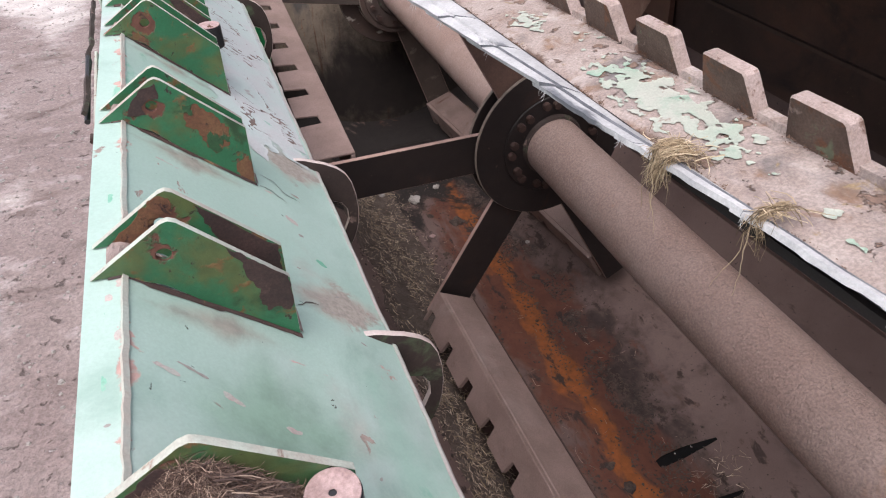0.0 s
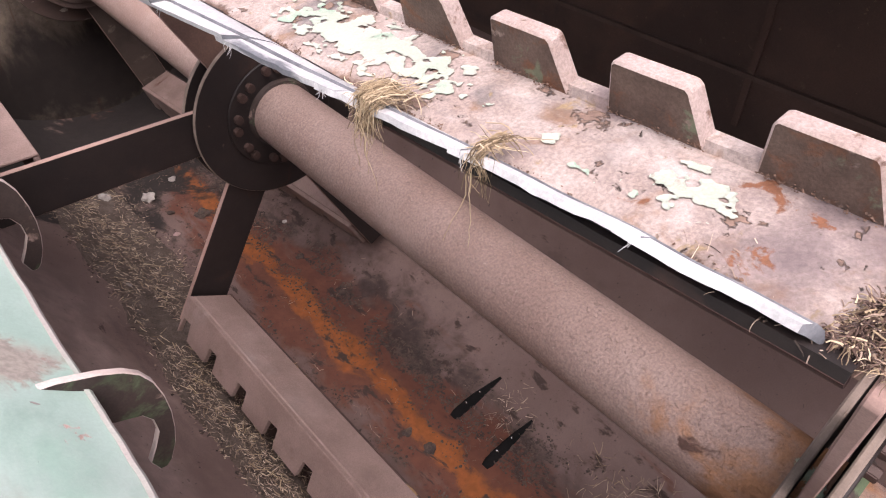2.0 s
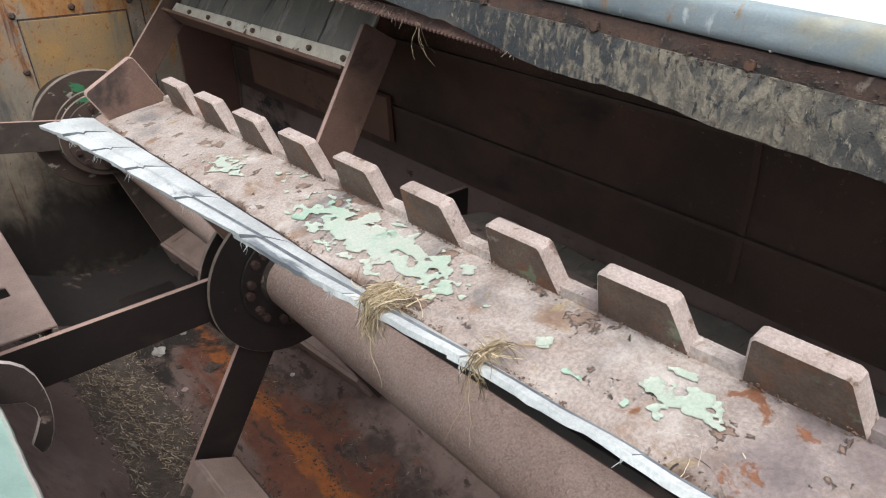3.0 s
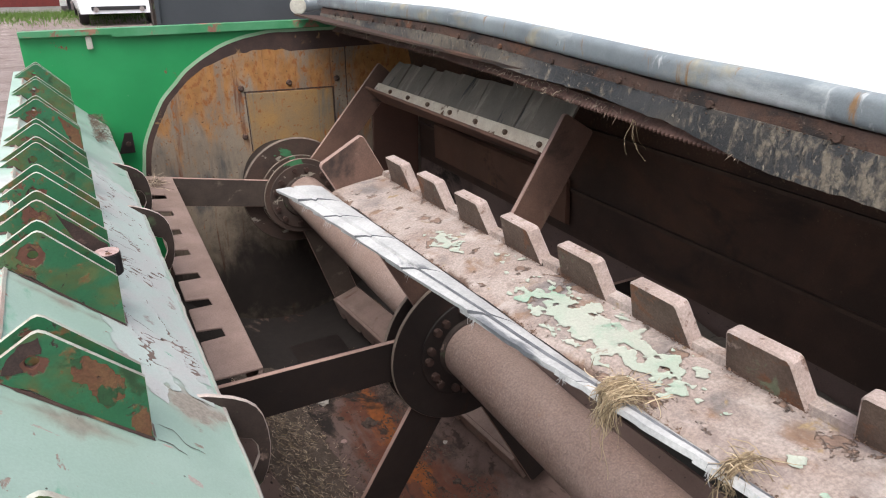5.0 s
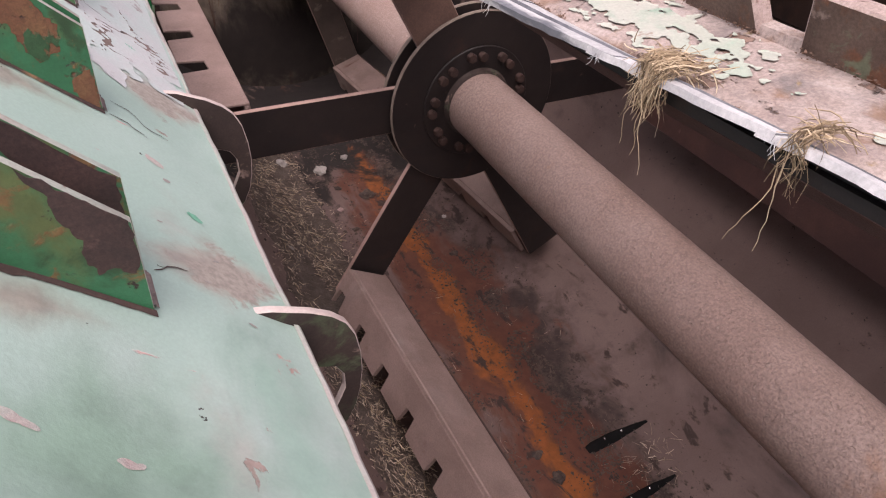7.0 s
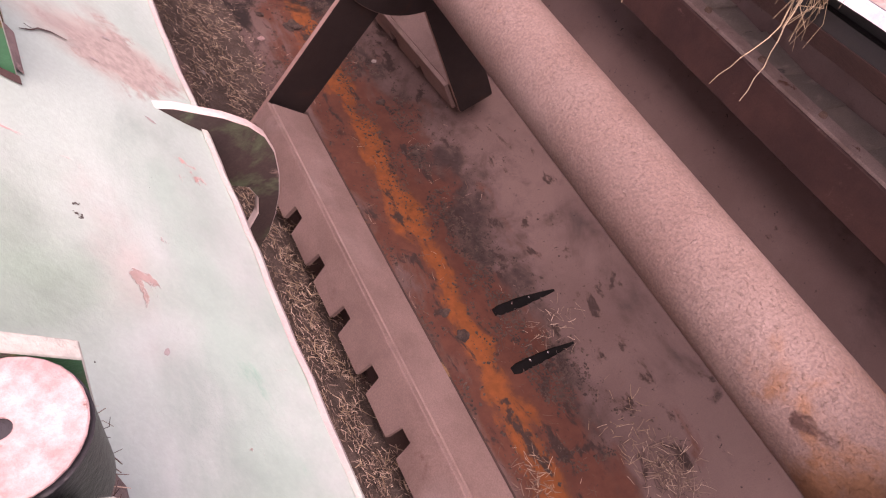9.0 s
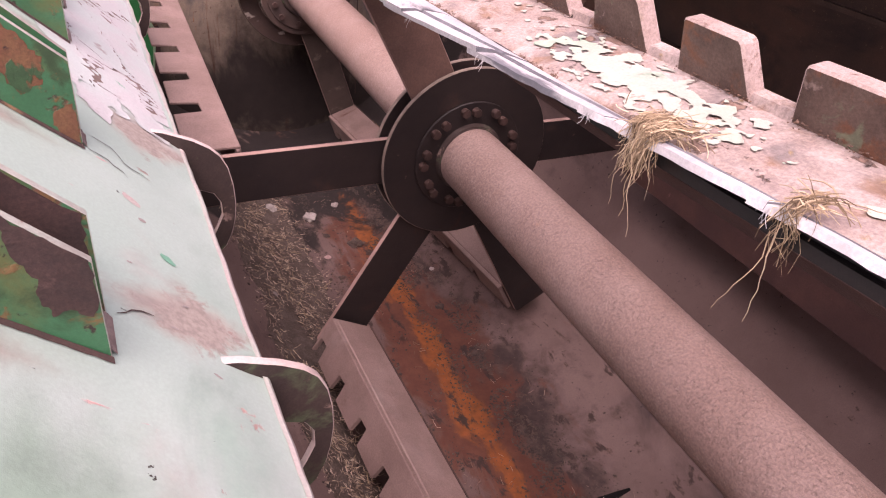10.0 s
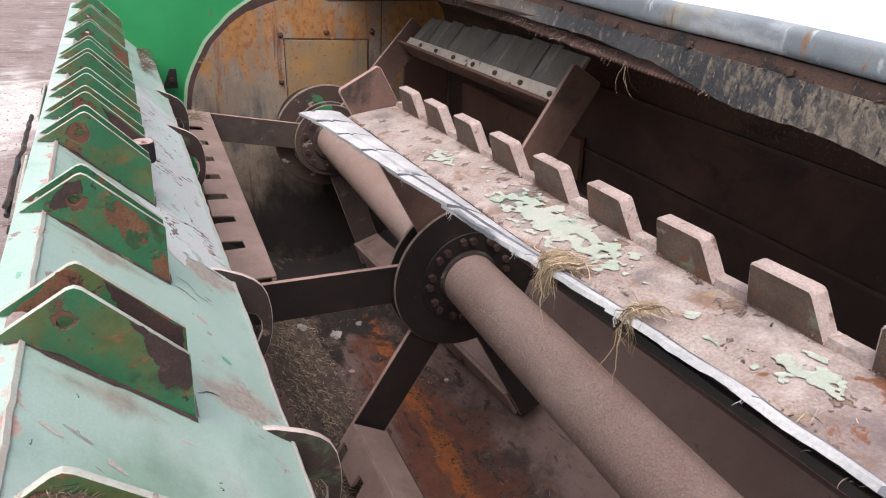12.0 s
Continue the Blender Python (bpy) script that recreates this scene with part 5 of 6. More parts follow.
ledge_scale = worn("dark_rust_scale", (0.10, 0.062, 0.047), (0.06, 0.04, 0.032), 60, 0.95)
spots = []
for _ in range(3200):
    y = rng.uniform(0.1, 2.7)
    if noise.noise((y * 9, 7, 1)) > -0.25:
        spots.append((HX(y) - rng.uniform(0.0, 0.006), y, HZ(y) - 0.062 + rng.gauss(0, 0.008)))
crust("ledge_crust", spots, (0.0005, 0.0009, 0.0014, 0.002), ledge_scale, "dirt and rust scale caked along the hood ledge")


def flap_edge(y):
    ys = (0.0, 0.23, 0.36, 0.50, 0.61, 0.91, 1.10, 1.27, 1.40)
    return float(np.interp(y, ys, (0.432, 0.424, 0.420, 0.410, 0.402, 0.398, 0.385, 0.366, 0.355))), float(np.interp(y, ys, (1.313, 1.309, 1.300, 1.292, 1.284, 1.258, 1.252, 1.250, 1.240)))


PIECES = [(1.345, 1.225), (1.262, 1.115), (1.165, 1.00), (1.055, 0.845), (0.900, 0.665), (0.715, 0.500), (0.548, 0.365), (0.378, 0.205), (0.225, 0.100)]
for k, (ya, yb) in enumerate(PIECES):
    bm = bmesh.new()
    rows = []
    cuts = 14
    for i in range(cuts + 1):
        f = i / cuts
        y = ya + (yb - ya) * f
        skew = 0.060 if k < 5 else (0.030 if k == 5 else 0.012)
        ex, ez = flap_edge(y + skew)
        x1, _, z1 = on_bar(0.095 * widen(y), 0.003, y)
        lift = (0.006 if k < 5 else 0.0015) * f + 0.001 + 0.0015 * noise.noise((y * 20, k, 0))
        ragged = 0.0022 * noise.noise((y * 60, k, 3))
        dx, dz = ex - x1, ez - z1
        edge = Vector((dx, dz)).normalized()
        nx, nz = -edge.y, edge.x
        if nz < 0:
            nx, nz = -nx, -nz
        loop = []
        for u, h in ((0.0, -0.003), (0.20, 0.002), (0.56, 0.0045), (0.61, 0.0012), (0.70, 0.0034), (1.0, 0.001), (1.0, -0.005), (0.7, -0.005), (0.0, -0.007)):
            h2 = h + lift * u
            loop.append(bm.verts.new((x1 + dx * u + nx * h2 + (ragged if u == 1.0 else 0) + f * 0.0, y + skew * u, z1 + dz * u + nz * h2)))
        rows.append(loop)
    for a, b in zip(rows, rows[1:]):
        for i in range(9):
            # Underside faces near-black: shade below the flap put into the rubber colour.
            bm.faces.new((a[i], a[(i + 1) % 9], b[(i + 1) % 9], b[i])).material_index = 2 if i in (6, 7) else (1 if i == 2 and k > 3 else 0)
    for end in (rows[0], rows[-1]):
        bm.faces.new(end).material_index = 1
    part("rubber_flap", bm, (rubber_white, rubber_crease, rubber_under_shade), lug_bar, "worn pale grey rubber flap")
# frayed ends where the flap pieces meet
paths, thick = [], []
for ya, yb in PIECES[1:9]:
    ex, ez = flap_edge(ya)
    for _ in range(7):
        paths.append(stalk((ex + rng.uniform(-0.002, 0.012), ya + rng.uniform(-0.006, 0.006), ez), (-0.6, rng.uniform(-0.6, 0.4), -0.5), rng.uniform(0.006, 0.018), 0.3, 0.5))
        thick.append(0.0005)
v, f = tubes(paths, thick)
stuff("frayed_threads", v, f, rubber_white, "pale frayed threads at the rubber flap joints", "threads")

# ---- straw, chaff and litter ----
def clump(name, centre, count, reach, hang, label, material=None):
    paths, thick = [], []
    c = Vector(centre)
    for _ in range(count):
        start = c + Vector((rng.gauss(0, 0.010), rng.gauss(0, 0.016), rng.gauss(0, 0.004)))
        if rng.random() < hang:
            way, length, droop = (rng.uniform(-0.6, 0.25), rng.uniform(-0.5, 0.5), -0.8), rng.uniform(0.03, reach), 0.45
        else:
            way, length, droop = (rng.uniform(-0.6, 1), rng.uniform(-1, 1), rng.uniform(-0.1, 0.35)), rng.uniform(0.02, 0.06), 0.15
        paths.append(stalk(start, way, length, droop, 0.35, 4))
        thick.append(rng.uniform(0.0004, 0.0011))
    v, f = tubes(paths, thick)
    return stuff(name, v, f, material or straw_mat, label, "straw")


def tuft(centre, count, drop, wide, label):
    """A wad of straw folded over the flap, hanging down with short loose ends."""
    paths, thick = [], []
    c = Vector(centre)
    for _ in range(count):
        off = rng.gauss(0, wide)
        start = c + Vector((rng.uniform(-0.004, 0.030), off, rng.uniform(0.0, 0.006)))
        if rng.random() < 0.48:
            fall = drop * rng.uniform(0.25, 1.0) * max(0.35, 1 - abs(off) / (3 * wide))
            edge = c + Vector((rng.uniform(-0.014, -0.004), off * 0.8 + rng.gauss(0, 0.003), rng.uniform(-0.004, 0.005)))
            low = edge + Vector((rng.uniform(-0.010, 0.008), rng.gauss(0, 0.006) - off * 0.3, -fall * 0.55))
            tip = low + Vector((rng.uniform(-0.006, 0.007), rng.gauss(0, 0.004), -fall * rng.uniform(0.25, 0.45)))
            paths.append([start, (start + edge) / 2 + Vector((0, 0, 0.003)), edge, low, tip])
        else:
            paths.append(stalk(start, (rng.uniform(-0.5, 1), rng.uniform(-1, 1), rng.uniform(-0.1, 0.25)), rng.uniform(0.010, 0.030), 0.15, 0.3, 4))
        thick.append(rng.uniform(0.00022, 0.00075))
    v, f = tubes(paths, thick)
    return stuff("straw_tuft", v, f, straw_mat, label, "straw")


tuft((0.420, 0.487, 1.300), 340, 0.062, 0.0105, "dry straw tuft hanging over the rubber flap")
tuft((0.428, 0.359, 1.306), 95, 0.056, 0.0038, "small dry straw tuft hanging over the rubber flap")


def tangle(centre, count, spread, lengths, material, label):
    """A matted heap of short straw."""
    paths, thick = [], []
    c = Vector(centre)
    for _ in range(count):
        o = Vector((spread[0] * max(-1.7, min(1.7, rng.gauss(0, 1))), spread[1] * max(-1.7, min(1.7, rng.gauss(0, 1))), 0))
        pile = math.exp(-(o.x / spread[0]) ** 2 / 2 - (o.y / spread[1]) ** 2 / 2)
        start = c + o + Vector((0, 0, spread[2] * pile * rng.random()))
        paths.append(stalk(start, (rng.uniform(-1, 1), rng.uniform(-1, 1), rng.uniform(-0.4, 0.3)), rng.uniform(*lengths), 0.25, 0.4, 4))
        thick.append(rng.uniform(0.0003, 0.0009))
    v, f = tubes(paths, thick)
    return stuff("straw_tuft", v, f, material, label, "straw")


tangle((0.474, 0.082, 1.303), 1500, (0.018, 0.012, 0.020), (0.004, 0.014), straw_brown, "thick brown straw tangle on the end of the lugged bar")
tangle((0.470, 0.082, 1.304), 260, (0.018, 0.012, 0.022), (0.005, 0.018), straw_mat, "pale straw in the tangle on the lugged bar")
for y in (2.46, 2.60, 2.72):
    tangle((0.078, y, 1.152), 320, (0.022, 0.045, 0.008), (0.006, 0.028), straw_brown, "chaff caught in the corner beside the end plate")
tangle((0.468, 0.15, 1.300), 120, (0.022, 0.040, 0.004), (0.006, 0.022), straw_grey, "loose straw lying on the lugged bar")
clump("straw_tuft", (0.215, 2.47, 0.965), 420, 0.05, 0.12, "dry straw caught at the end of the notched bar", straw_grey)
for x, y, z, n in ((0.414, 0.359, 1.290, 2), (0.404, 0.484, 1.285, 3), (0.847, 0.93, 1.430, 4)):
    paths = [stalk((x + rng.uniform(-0.004, 0.004), y + rng.uniform(-0.006, 0.006), z), (rng.uniform(-0.15, 0.1), rng.uniform(-0.12, 0.12), -1), rng.uniform(0.045, 0.080), 0.15, 0.35, 8) for _ in range(n)]
    v, f = tubes(paths, [0.00055] * n)
    stuff("hanging_straw", v, f, straw_mat, "long straw stalks hanging down", "straw")
# chaff caught above the serrated strip
paths, thick = [], []
for _ in range(700):
    y = rng.uniform(0.7, 2.6)
    if noise.noise((y * 4, 3, 3)) < -0.15:
        continue
    paths.append(stalk((HX(y) + rng.uniform(-0.004, 0.012), y, HZ(y) - 0.108 + rng.uniform(-0.012, 0.006)), (rng.uniform(-1, 0.5), rng.uniform(-1, 1), rng.uniform(-0.8, 0.3)), rng.uniform(0.006, 0.020), 0.2, 0.3, 3))
    thick.append(rng.uniform(0.0004, 0.0009))
v, f = tubes(paths, thick)
stuff("caught_chaff", v, f, straw_grey, "weathered chaff caught under the rubber skirt", "straw")


def floor_point(a, y, lift=0.0):
    a = radians(a)
    return Vector((AX + (R - lift) * math.cos(a), y, AZ + (R - lift) * math.sin(a)))


def on_floor(count, pick, longest, material, name, label, lift=0.01, r=(0.0004, 0.0011)):
    paths, thick = [], []
    for _ in range(count):
        a, y = pick()
        if a is None:
            continue
        start = floor_point(a, y, rng.uniform(0.001, lift))
        t = radians(a)
        along, side = Vector((0, 1, 0)), Vector((-math.sin(t), 0, math.cos(t)))
        up = Vector((-math.cos(t), 0, -math.sin(t)))
        turn = rng.uniform(0, 6.28)
        way = along * math.cos(turn) + side * math.sin(turn) + up * rng.uniform(-0.1, 0.35)
        paths.append(stalk(start, way, rng.uniform(0.25, 1.0) * longest, 0, 0.22, 3))
        thick.append(rng.uniform(*r))
    v, f = tubes(paths, thick)
    return stuff(name, v, f, material, label, "chaff")


def bed_middle(y):
    far = min(1, max(0, (y - 1.15) / 0.35))
    return 235.5 + 7 * far + 1.6 * noise.noise((y * 4, 0, 0)), 7.0 + 5.5 * far


def band():
    y = rng.uniform(0.0, 2.25)
    mid, wide = bed_middle(y)
    a = mid + wide * (rng.random() + rng.random() - 1) * (1.15 + 0.25 * noise.noise((y * 9, 4, 0)))
    if noise.noise((y * 16, a * 0.45, 1)) < -0.22 or noise.noise((y * 4, a * 0.12, 5)) < -0.42:
        return None, y
    return a, y


on_floor(13000, band, 0.018, straw_grey, "chaff_bed", "bed of weathered chaff along the trough side", 0.020, (0.0004, 0.0013))
on_floor(900, band, 0.034, straw_mat, "loose_straw", "loose pale straw on the chaff bed", 0.024, (0.0006, 0.0014))


def litter():
    y, a = rng.uniform(0.1, 2.4), rng.choice((rng.gauss(263, 5), rng.gauss(281, 6)))
    if noise.noise((y * 6, a * 0.14, 6)) < 0.12:
        return None, y
    return a, y


on_floor(1500, litter, 0.024, straw_brown, "floor_litter", "scattered chaff on the trough floor", 0.005, (0.0003, 0.0009))
on_floor(260, lambda: (rng.gauss(289, 2.6), rng.gauss(0.27, 0.04)), 0.035, straw_grey, "floor_straw", "small heap of straw on the trough floor", 0.012)
on_floor(60, lambda: (rng.gauss(287, 3), rng.gauss(0.36, 0.05)), 0.035, straw_mat, "floor_straw", "loose straw on the trough floor", 0.006, (0.0003, 0.0007))
on_floor(120, lambda: (rng.gauss(265.6, 2.2), rng.gauss(0.37, 0.03)), 0.03, straw_grey, "floor_straw", "small heap of straw beside the rust streak", 0.010)
on_floor(90, lambda: (rng.gauss(285, 3), rng.gauss(0.67, 0.03)), 0.03, straw_grey, "floor_straw", "loose straw beside the dark strips", 0.008)


def crumbs(name, count, pick, sizes, material, label):
    """Uneven eight-sided crumbs in one mesh."""
    verts, faces = [], []
    for _ in range(count):
        a, y = pick()
        if a is None:
            continue
        c, s, i = floor_point(a, y, 0.001), rng.choice(sizes) * rng.uniform(0.6, 1.3), len(verts)
        for d in ((1, 0, 0), (0, 1, 0), (-1, 0, 0), (0, -1, 0), (0, 0, 0.7), (0, 0, -0.5)):
            verts.append(c + Vector([s * (k * rng.uniform(0.6, 1.3) + rng.uniform(-0.25, 0.25)) for k in d]))
        for p in range(4):
            q = (p + 1) % 4
            faces += [(i + p, i + q, i + 4), (i + q, i + p, i + 5)]
    stuff(name, verts, faces, material, label, "dirt")


def dark_spots():
    y = rng.uniform(0.35, 2.3)
    a = rng.choice((rng.gauss(280, 4), rng.gauss(278, 6), rng.gauss(280, 3), rng.gauss(262, 4)))
    if 263 < a < 270.5 and rng.random() < 0.75:
        return None, y
    if noise.noise((y * 8, a * 0.17, 2)) + 0.4 * noise.noise((y * 25, a * 0.5, 5)) < -0.02:
        return None, y
    return a, y


crumbs("dirt_crumbs", 30000, dark_spots, (0.0007, 0.001, 0.0013, 0.0018, 0.0025, 0.004), dirt_mat, "dark dirt crumbs on the trough floor")
crumbs("bed_crumbs", 5500, band, (0.002, 0.003, 0.004, 0.007), dirt_mat, "dark crumbs among the chaff")
crumbs("bed_husks", 2500, band, (0.0015, 0.0025, 0.004), straw_grey, "pale husks among the chaff")
crumbs("floor_dust", 1500, lambda: (rng.uniform(228, 300), rng.uniform(0.2, 2.4)), (0.0008, 0.0012, 0.002), dirt_mat, "fine dark specks on the trough floor")
# a thin crust of matted chaff under the straw
bm = bmesh.new()
rows = []
for k in range(121):
    y = -0.1 + 2.45 * k / 120
    mid, wide = bed_middle(y)
    row = []
    for i in range(17):
        a = mid + (i / 8 - 1) * wide * (1 + 0.35 * noise.noise((y * 6, 4, 4)))
        edge = 1 - abs(i / 8 - 1)
        row.append(bm.verts.new(floor_point(a, y, -0.004 + 0.010 * min(1, edge * 3) * (1 + 0.8 * noise.noise((y * 22, a * 0.4, 3))))))
    rows.append(row)
for a, b in zip(rows, rows[1:]):
    for i in range(16):
        bm.faces.new((a[i], a[i + 1], b[i + 1], b[i]))
solid("matted_chaff", bm, worn("matted_chaff", (0.10, 0.075, 0.06), (0.17, 0.13, 0.105), 30, 0.95, grain=260, grain_depth=0.7, bump=0.004), "grey-brown mat of chaff in the trough", "chaff", kind="stuff")

for a, y, size, m, what in ((248.5, 2.14, 0.022, stone_mat, "pale crumbly lump on the trough floor"), (259.9, 2.10, 0.025, stone_mat, "pale crumbly lump on the trough floor"), (270.0, 2.17, 0.015, stone_mat, "pale flat lump on the trough floor"), (269, 1.915, 0.024, dirt_mat, "black lump on the trough floor"), (259.5, 1.74, 0.012, dirt_mat, "black lump on the trough floor"), (236.5, 1.61, 0.010, stone_mat, "small pale lump on the trough floor"), (258.7, 1.855, 0.011, bush_pink, "small pinkish lump on the trough floor"), (262, 1.98, 0.012, dirt_mat, "black lump on the trough floor"), (266.5, 0.80, 0.012, dirt_mat, "black lump on the trough floor"), (267.5, 0.73, 0.015, dirt_mat, "black lump on the trough floor"), (280, 1.51, 0.013, dirt_mat, "black lump on the trough floor"), (280.5, 1.29, 0.012, dirt_mat, "black lump on the trough floor"), (284.5, 1.68, 0.008, stone_mat, "small pale lump on the trough floor")):
    solid("lump", lump(floor_point(a, y, size * 0.25), size, 0.5, 0.5, 3), m, what, "lump", "lumps on the trough floor")


# dark broken strips with shiny rivets
black_gloss = worn("black_oily_strip", (0.006, 0.006, 0.006), (0.010, 0.009, 0.009), 20, 0.9, grain_depth=0.1, gloss=0.15)


def dark_strip(y, a0, a1, skew, rivets):
    bm = bmesh.new()
    rows = []
    for i in range(13):
        f = i / 12
        a = a0 + (a1 - a0) * f
        h = 0.004 + 0.014 * math.sin(math.pi * f)
        w = 0.0025 + 0.0115 * (1 - f) ** 0.8 * min(1, 0.55 + 4 * f) + 0.0015 * noise.noise((f * 9, y * 30, 0))
        yy = y + skew * f
        rows.append([bm.verts.new(floor_point(a, yy - w, 0.001)), bm.verts.new(floor_point(a, yy + w * 0.6, h)), bm.verts.new(floor_point(a, yy + w, h - 0.001)), bm.verts.new(floor_point(a, yy + w, 0.0))])
    for p, q in zip(rows, rows[1:]):
        for i in range(4):
            bm.faces.new((p[i], p[(i + 1) % 4], q[(i + 1) % 4], q[i]))
    bm.faces.new(rows[0])
    bm.faces.new(rows[-1])
    ob = thing("dark_strip", "black broken strip with shiny rivets on the trough floor", "metal strip", "dark strips on the trough floor")
    part("strip", bm, black_gloss, ob)
    for f in rivets:
        c = floor_point(a0 + (a1 - a0) * f, y + skew * f + 0.004, 0.013)
        part("rivet", lump(c, 0.0045, 0.8, 0.1, 2), shiny_steel, ob)


dark_strip(0.759, 276.3, 290.4, -0.012, (0.30, 0.58))
dark_strip(0.609, 273.2, 287.6, 0.0, (0.28, 0.58))

# chaff packed between the nearest bracket plates, thin dirt in the others
def pack_top(x):
    return float(np.interp(x, (-0.117, -0.090, -0.054, -0.040, -0.006, 0.034, 0.060), (1.3150, 1.324, 1.342, 1.340, 1.300, 1.250, 1.200)))


paths, thick = [], []
for _ in range(13000):
    x = rng.uniform(-0.098, 0.004) if rng.random() < 0.9 else rng.uniform(0.0, 0.030)
    y = rng.uniform(0.233, 0.265)
    z = pack_top(x) - 0.004 + rng.uniform(-0.008, 0.002) + 0.008 * noise.noise((x * 55, y * 55, 0))
    paths.append(stalk((x, y, z), (rng.uniform(-1, 1), rng.uniform(-0.8, 0.8), rng.uniform(-0.2, 0.2) - 0.3 * (x > -0.04)), rng.uniform(0.003, 0.012), 0.12, 0.7, 3))
    thick.append(rng.uniform(0.0001, 0.00032))
for _ in range(22):
    x = rng.uniform(-0.05, -0.01)
    paths.append(stalk((x, rng.uniform(0.240, 0.258), pack_top(x) - 0.001), (1, rng.uniform(-0.2, 0.2), -0.55), rng.uniform(0.012, 0.026), 0.02, 0.2, 3))
    thick.append(rng.uniform(0.0004, 0.0008))
v, f = tubes(paths, thick)
stuff("packed_chaff", v, f, straw_brown, "brown chaff packed between two bracket plates", "chaff")
for lo, hi in PAIRS[1:8]:
    bm = bmesh.new()
    rows = []
    for i in range(25):
        x = -0.106 + 0.140 * i / 24
        top = 1.311 - 0.95 * max(0, x + 0.0925)
        row = []
        for j in range(7):
            z = top + 0.010 * (0.55 + 0.5 * noise.noise((x * 40, lo * 7 + j * 0.5, 1)))
            if lo == 0.228:
                z = pack_top(x) - 0.009 + 0.006 * noise.noise((x * 50, lo * 7 + j * 0.5, 1))
            row.append(bm.verts.new((x, lo + 0.003 + (hi - lo - 0.006) * j / 6, top + 0.001 if i in (0, 24) else z)))
        rows.append(row)
    for a, c in zip(rows, rows[1:]):
        for j in range(6):
            bm.faces.new((a[j], a[j + 1], c[j + 1], c[j]))
    solid("dirt_fill", bm, worn("pinkish_dirt", (0.42, 0.33, 0.30), (0.24, 0.17, 0.15), 40, 0.95, grain=160, grain_depth=0.5, bump=0.003), "pinkish dust lying between bracket plates", "dirt", kind="stuff")

# ---- beyond the machine: panel, car, shed, grass ----
trailer = thing("machine_panel", "dark slate-grey machine panel with scratches", "machine panel")
part("panel", soften(plate([(0.51, 0.0), (0.53, 2.3), (2.6, 2.3), (2.6, 0.0)], 0.06, across(4.2), bevel=0), 0.02), slate, trailer)
part("edge_trim", soften(plate([(0.495, 0.0), (0.515, 2.3), (0.535, 2.3), (0.515, 0.0)], 0.075, across(4.19), bevel=0), 0.004), tab_rust, trailer, "brownish edge trim")
knob = thing("marker_lamp", "round cream marker lamp on a pale grey arm", "lamp")
part("lens", rod((1.245, 3.98, 1.415), (1.26, 4.02, 1.415), 0.045, 32, bevel=0.006), pale_plastic, knob, "cream lens")
part("lamp_arm", rod((1.26, 4.03, 1.415), (1.9, 4.205, 1.47), 0.045, 24), rail_paint, knob, "pale grey arm")

CX, CY = 1.58, 19.4
car = thing("parked_car", "white parked hatchback seen from behind", "car", spot=(0, 0, 0))
sec = [(-0.88, 0.30), (-0.92, 0.55), (-0.90, 0.85), (-0.80, 1.05), (-0.66, 1.42), (-0.50, 1.50), (0.50, 1.50), (0.66, 1.42), (0.80, 1.05), (0.90, 0.85), (0.92, 0.55), (0.88, 0.30)]
bm = bmesh.new()
rows = []
for y, k, dz in ((0.0, 0.97, 0.0), (0.10, 1.0, 0.0), (1.2, 1.0, 0.06), (2.6, 1.0, 0.02), (4.2, 0.95, -0.3)):
    rows.append([bm.verts.new((CX + x * k * (0.96 if z > 1.2 and y < 0.2 else 1), CY + y + (0.35 if z > 1.2 and y < 0.2 else 0), z + (dz if z > 1.0 else 0))) for x, z in sec])
for a, b in zip(rows, rows[1:]):
    for i in range(len(sec)):
        j = (i + 1) % len(sec)
        bm.faces.new((a[i], a[j], b[j], b[i]))
bm.faces.new(rows[0])
bm.faces.new(rows[-1])
part("body", soften(bm, 0.03, 3, 25), car_white, car)
part("bumper_insert", soften(block(CX - 0.62, CX + 0.62, CY - 0.03, CY + 0.02, 0.38, 0.47, 0), 0.01), car_dark, car, "black bumper insert")
part("rear_window", plate([(-0.55, 1.10), (0.55, 1.10), (0.46, 1.40), (-0.46, 1.40)], 0.02, Matrix.Translation((CX, CY + 0.02, 0)) @ ACROSS), car_dark, car, "dark rear window")
for side in (-1, 1):
    part("tail_light", soften(plate([(CX + side * 0.45, 0.80), (CX + side * 0.86, 0.83), (CX + side * 0.84, 0.95), (CX + side * 0.42, 0.89)], 0.05, across(CY - 0.02), bevel=0), 0.008), lamp_red, car, "red tail light")
    part("exhaust", rod((CX + side * 0.52, CY - 0.04, 0.40), (CX + side * 0.52, CY + 0.05, 0.40), 0.06, 20), shiny_steel, car, "chrome exhaust trim")
    for y in (0.75, 3.3):
        w = part("wheel", rod((CX + side * 0.68, CY + y, 0.33), (CX + side * 0.90, CY + y, 0.33), 0.33, 32, bevel=0.03), car_dark, car, "black tyre")
        part("rim", rod((CX + side * 0.89, CY + y, 0.33), (CX + side * 0.905, CY + y, 0.33), 0.2, 24), shiny_steel, w)
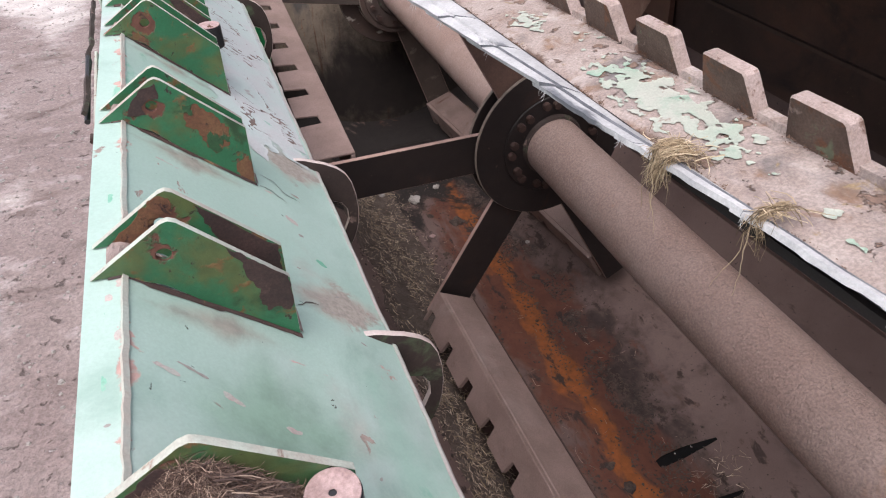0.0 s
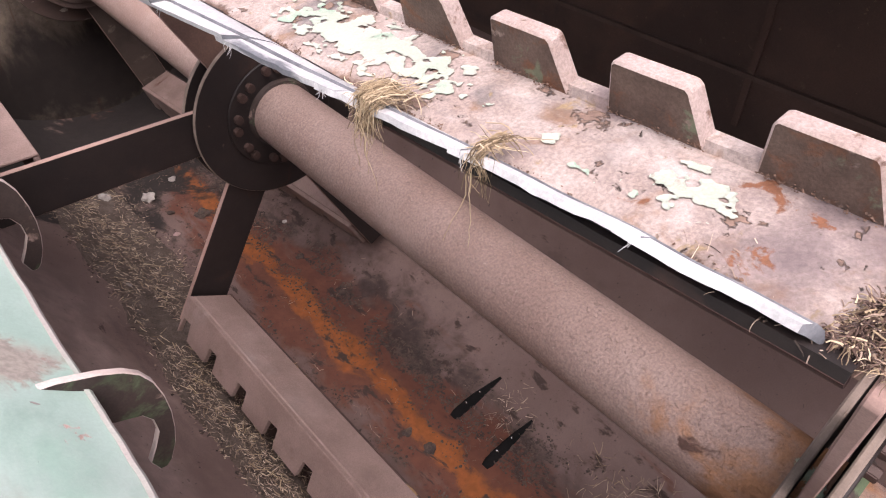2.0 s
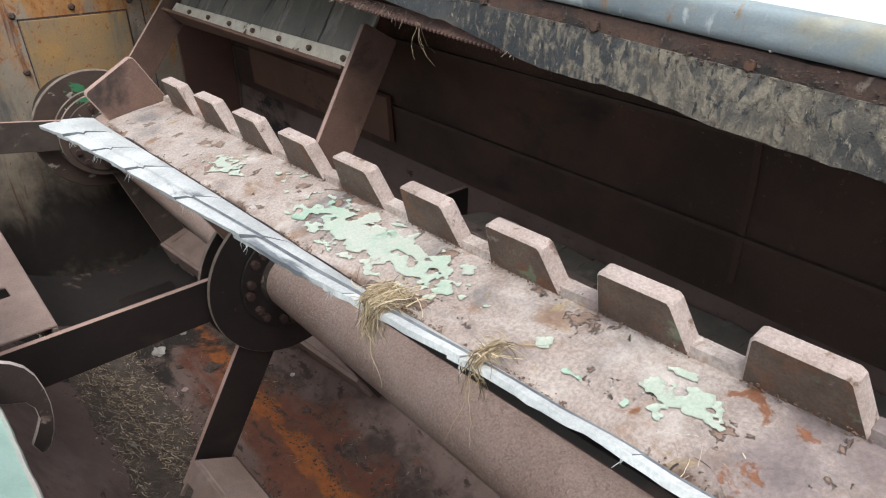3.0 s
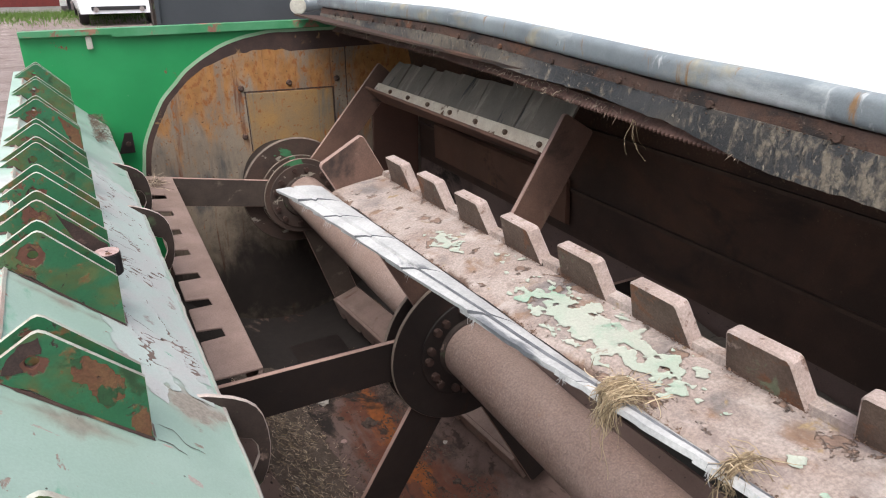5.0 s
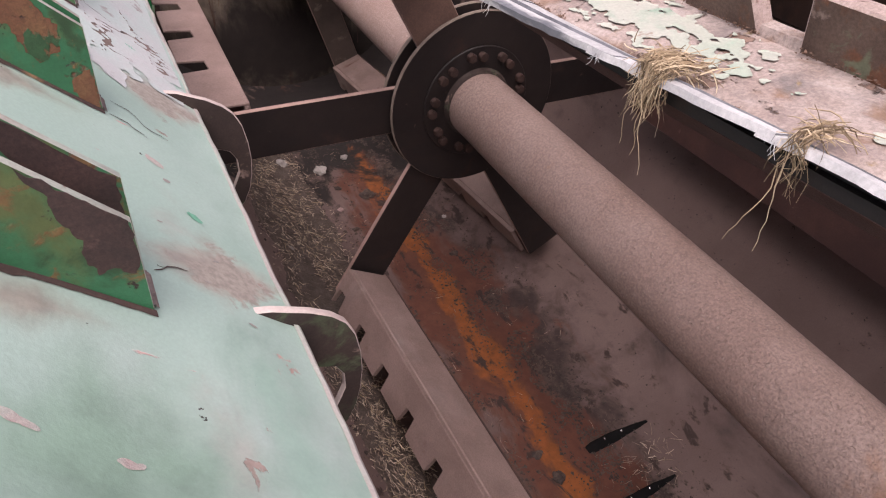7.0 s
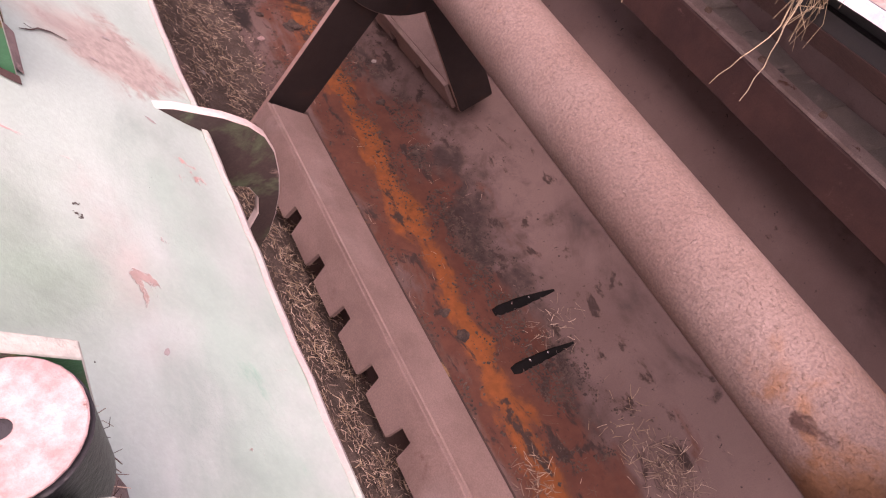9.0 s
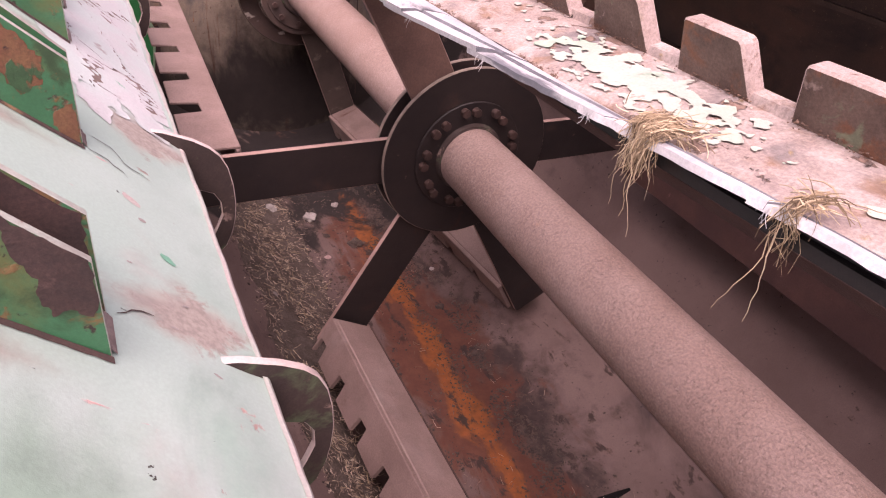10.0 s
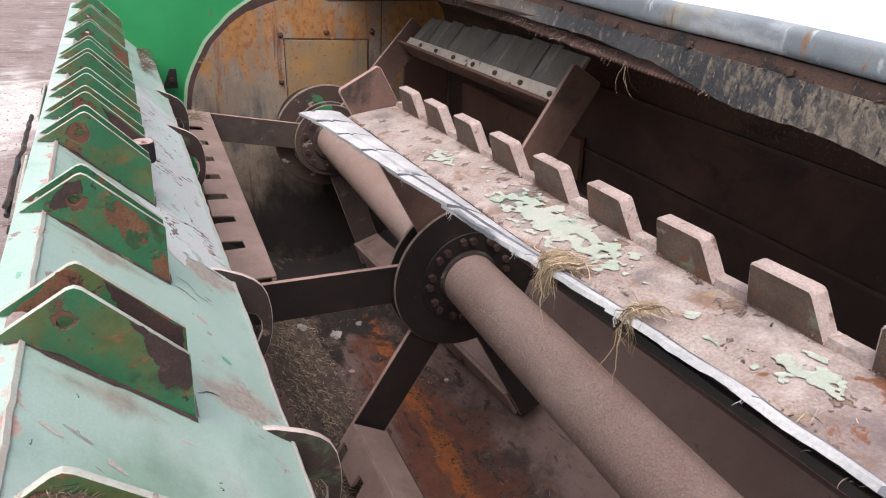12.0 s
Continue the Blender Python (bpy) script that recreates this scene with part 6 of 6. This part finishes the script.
plate_ob = part("number_plate", soften(block(CX - 0.26, CX + 0.26, CY - 0.02, CY, 0.66, 0.77, 0), 0.004), white_paint, car, "white number plate with plain bars")
for k in range(6):
    part("plate_bar", block(CX - 0.20 + 0.07 * k, CX - 0.16 + 0.07 * k, CY - 0.024, CY - 0.019, 0.685, 0.745, 0), car_dark, plate_ob)

shed = thing("red_shed", "red boarded shed with white corner trim", "building", spot=(0, 0, 0))
SY = 24.3
for k in range(80):
    x = 0.38 - 0.14 * (k + 1)
    part("board", block(x + 0.006, x + 0.134, SY, SY + 0.03 + 0.006 * (k % 2), 0.20, 3.2, 0.006), barn_red, shed)
part("wall", block(-10.9, 0.38, SY + 0.04, SY + 4.0, 0.18, 3.2, 0), barn_red, shed)
part("plinth", block(-10.9, 0.40, SY - 0.02, SY + 4.0, 0.0, 0.195, 0.01), plinth_mat, shed, "pale concrete plinth")
part("corner_trim", block(0.38, 0.56, SY - 0.02, SY + 0.1, 0.20, 3.2, 0.008), white_paint, shed, "white corner board")
part("roof", soften(cross([(-11.3, 3.15), (0.9, 3.15), (0.9, 3.30), (-11.3, 3.30)], SY - 0.4, SY + 4.5), 0.02), slate, shed, "dark roof")
gate = thing("dark_gate", "dark slatted gate beside the shed", "gate")
for k in range(10):
    part("slat", block(0.60, 4.6, SY + 0.6, SY + 0.63, 0.30 + 0.16 * k, 0.43 + 0.16 * k, 0.008), slate, gate)
for x in (0.60, 4.52):
    part("gate_post", block(x, x + 0.08, SY + 0.64, SY + 0.72, 0, 2.0, 0.01), slate, gate)
v, f = [], []
for _ in range(16000):
    x, y = rng.uniform(-10.5, 3.2), SY - 0.1 - abs(rng.gauss(0, 1.6))
    tall, t = rng.uniform(0.04, 0.16), rng.uniform(0, 6.28)
    w = 0.010
    i = len(v)
    v += [(x - w * math.cos(t), y - w * math.sin(t), 0), (x + w * math.cos(t), y + w * math.sin(t), 0), (x + rng.uniform(-0.05, 0.05), y + rng.uniform(-0.05, 0.05), tall)]
    f.append((i, i + 1, i + 2))
stuff("grass", v, f, grass_mat, "green grass verge along the shed", "grass")
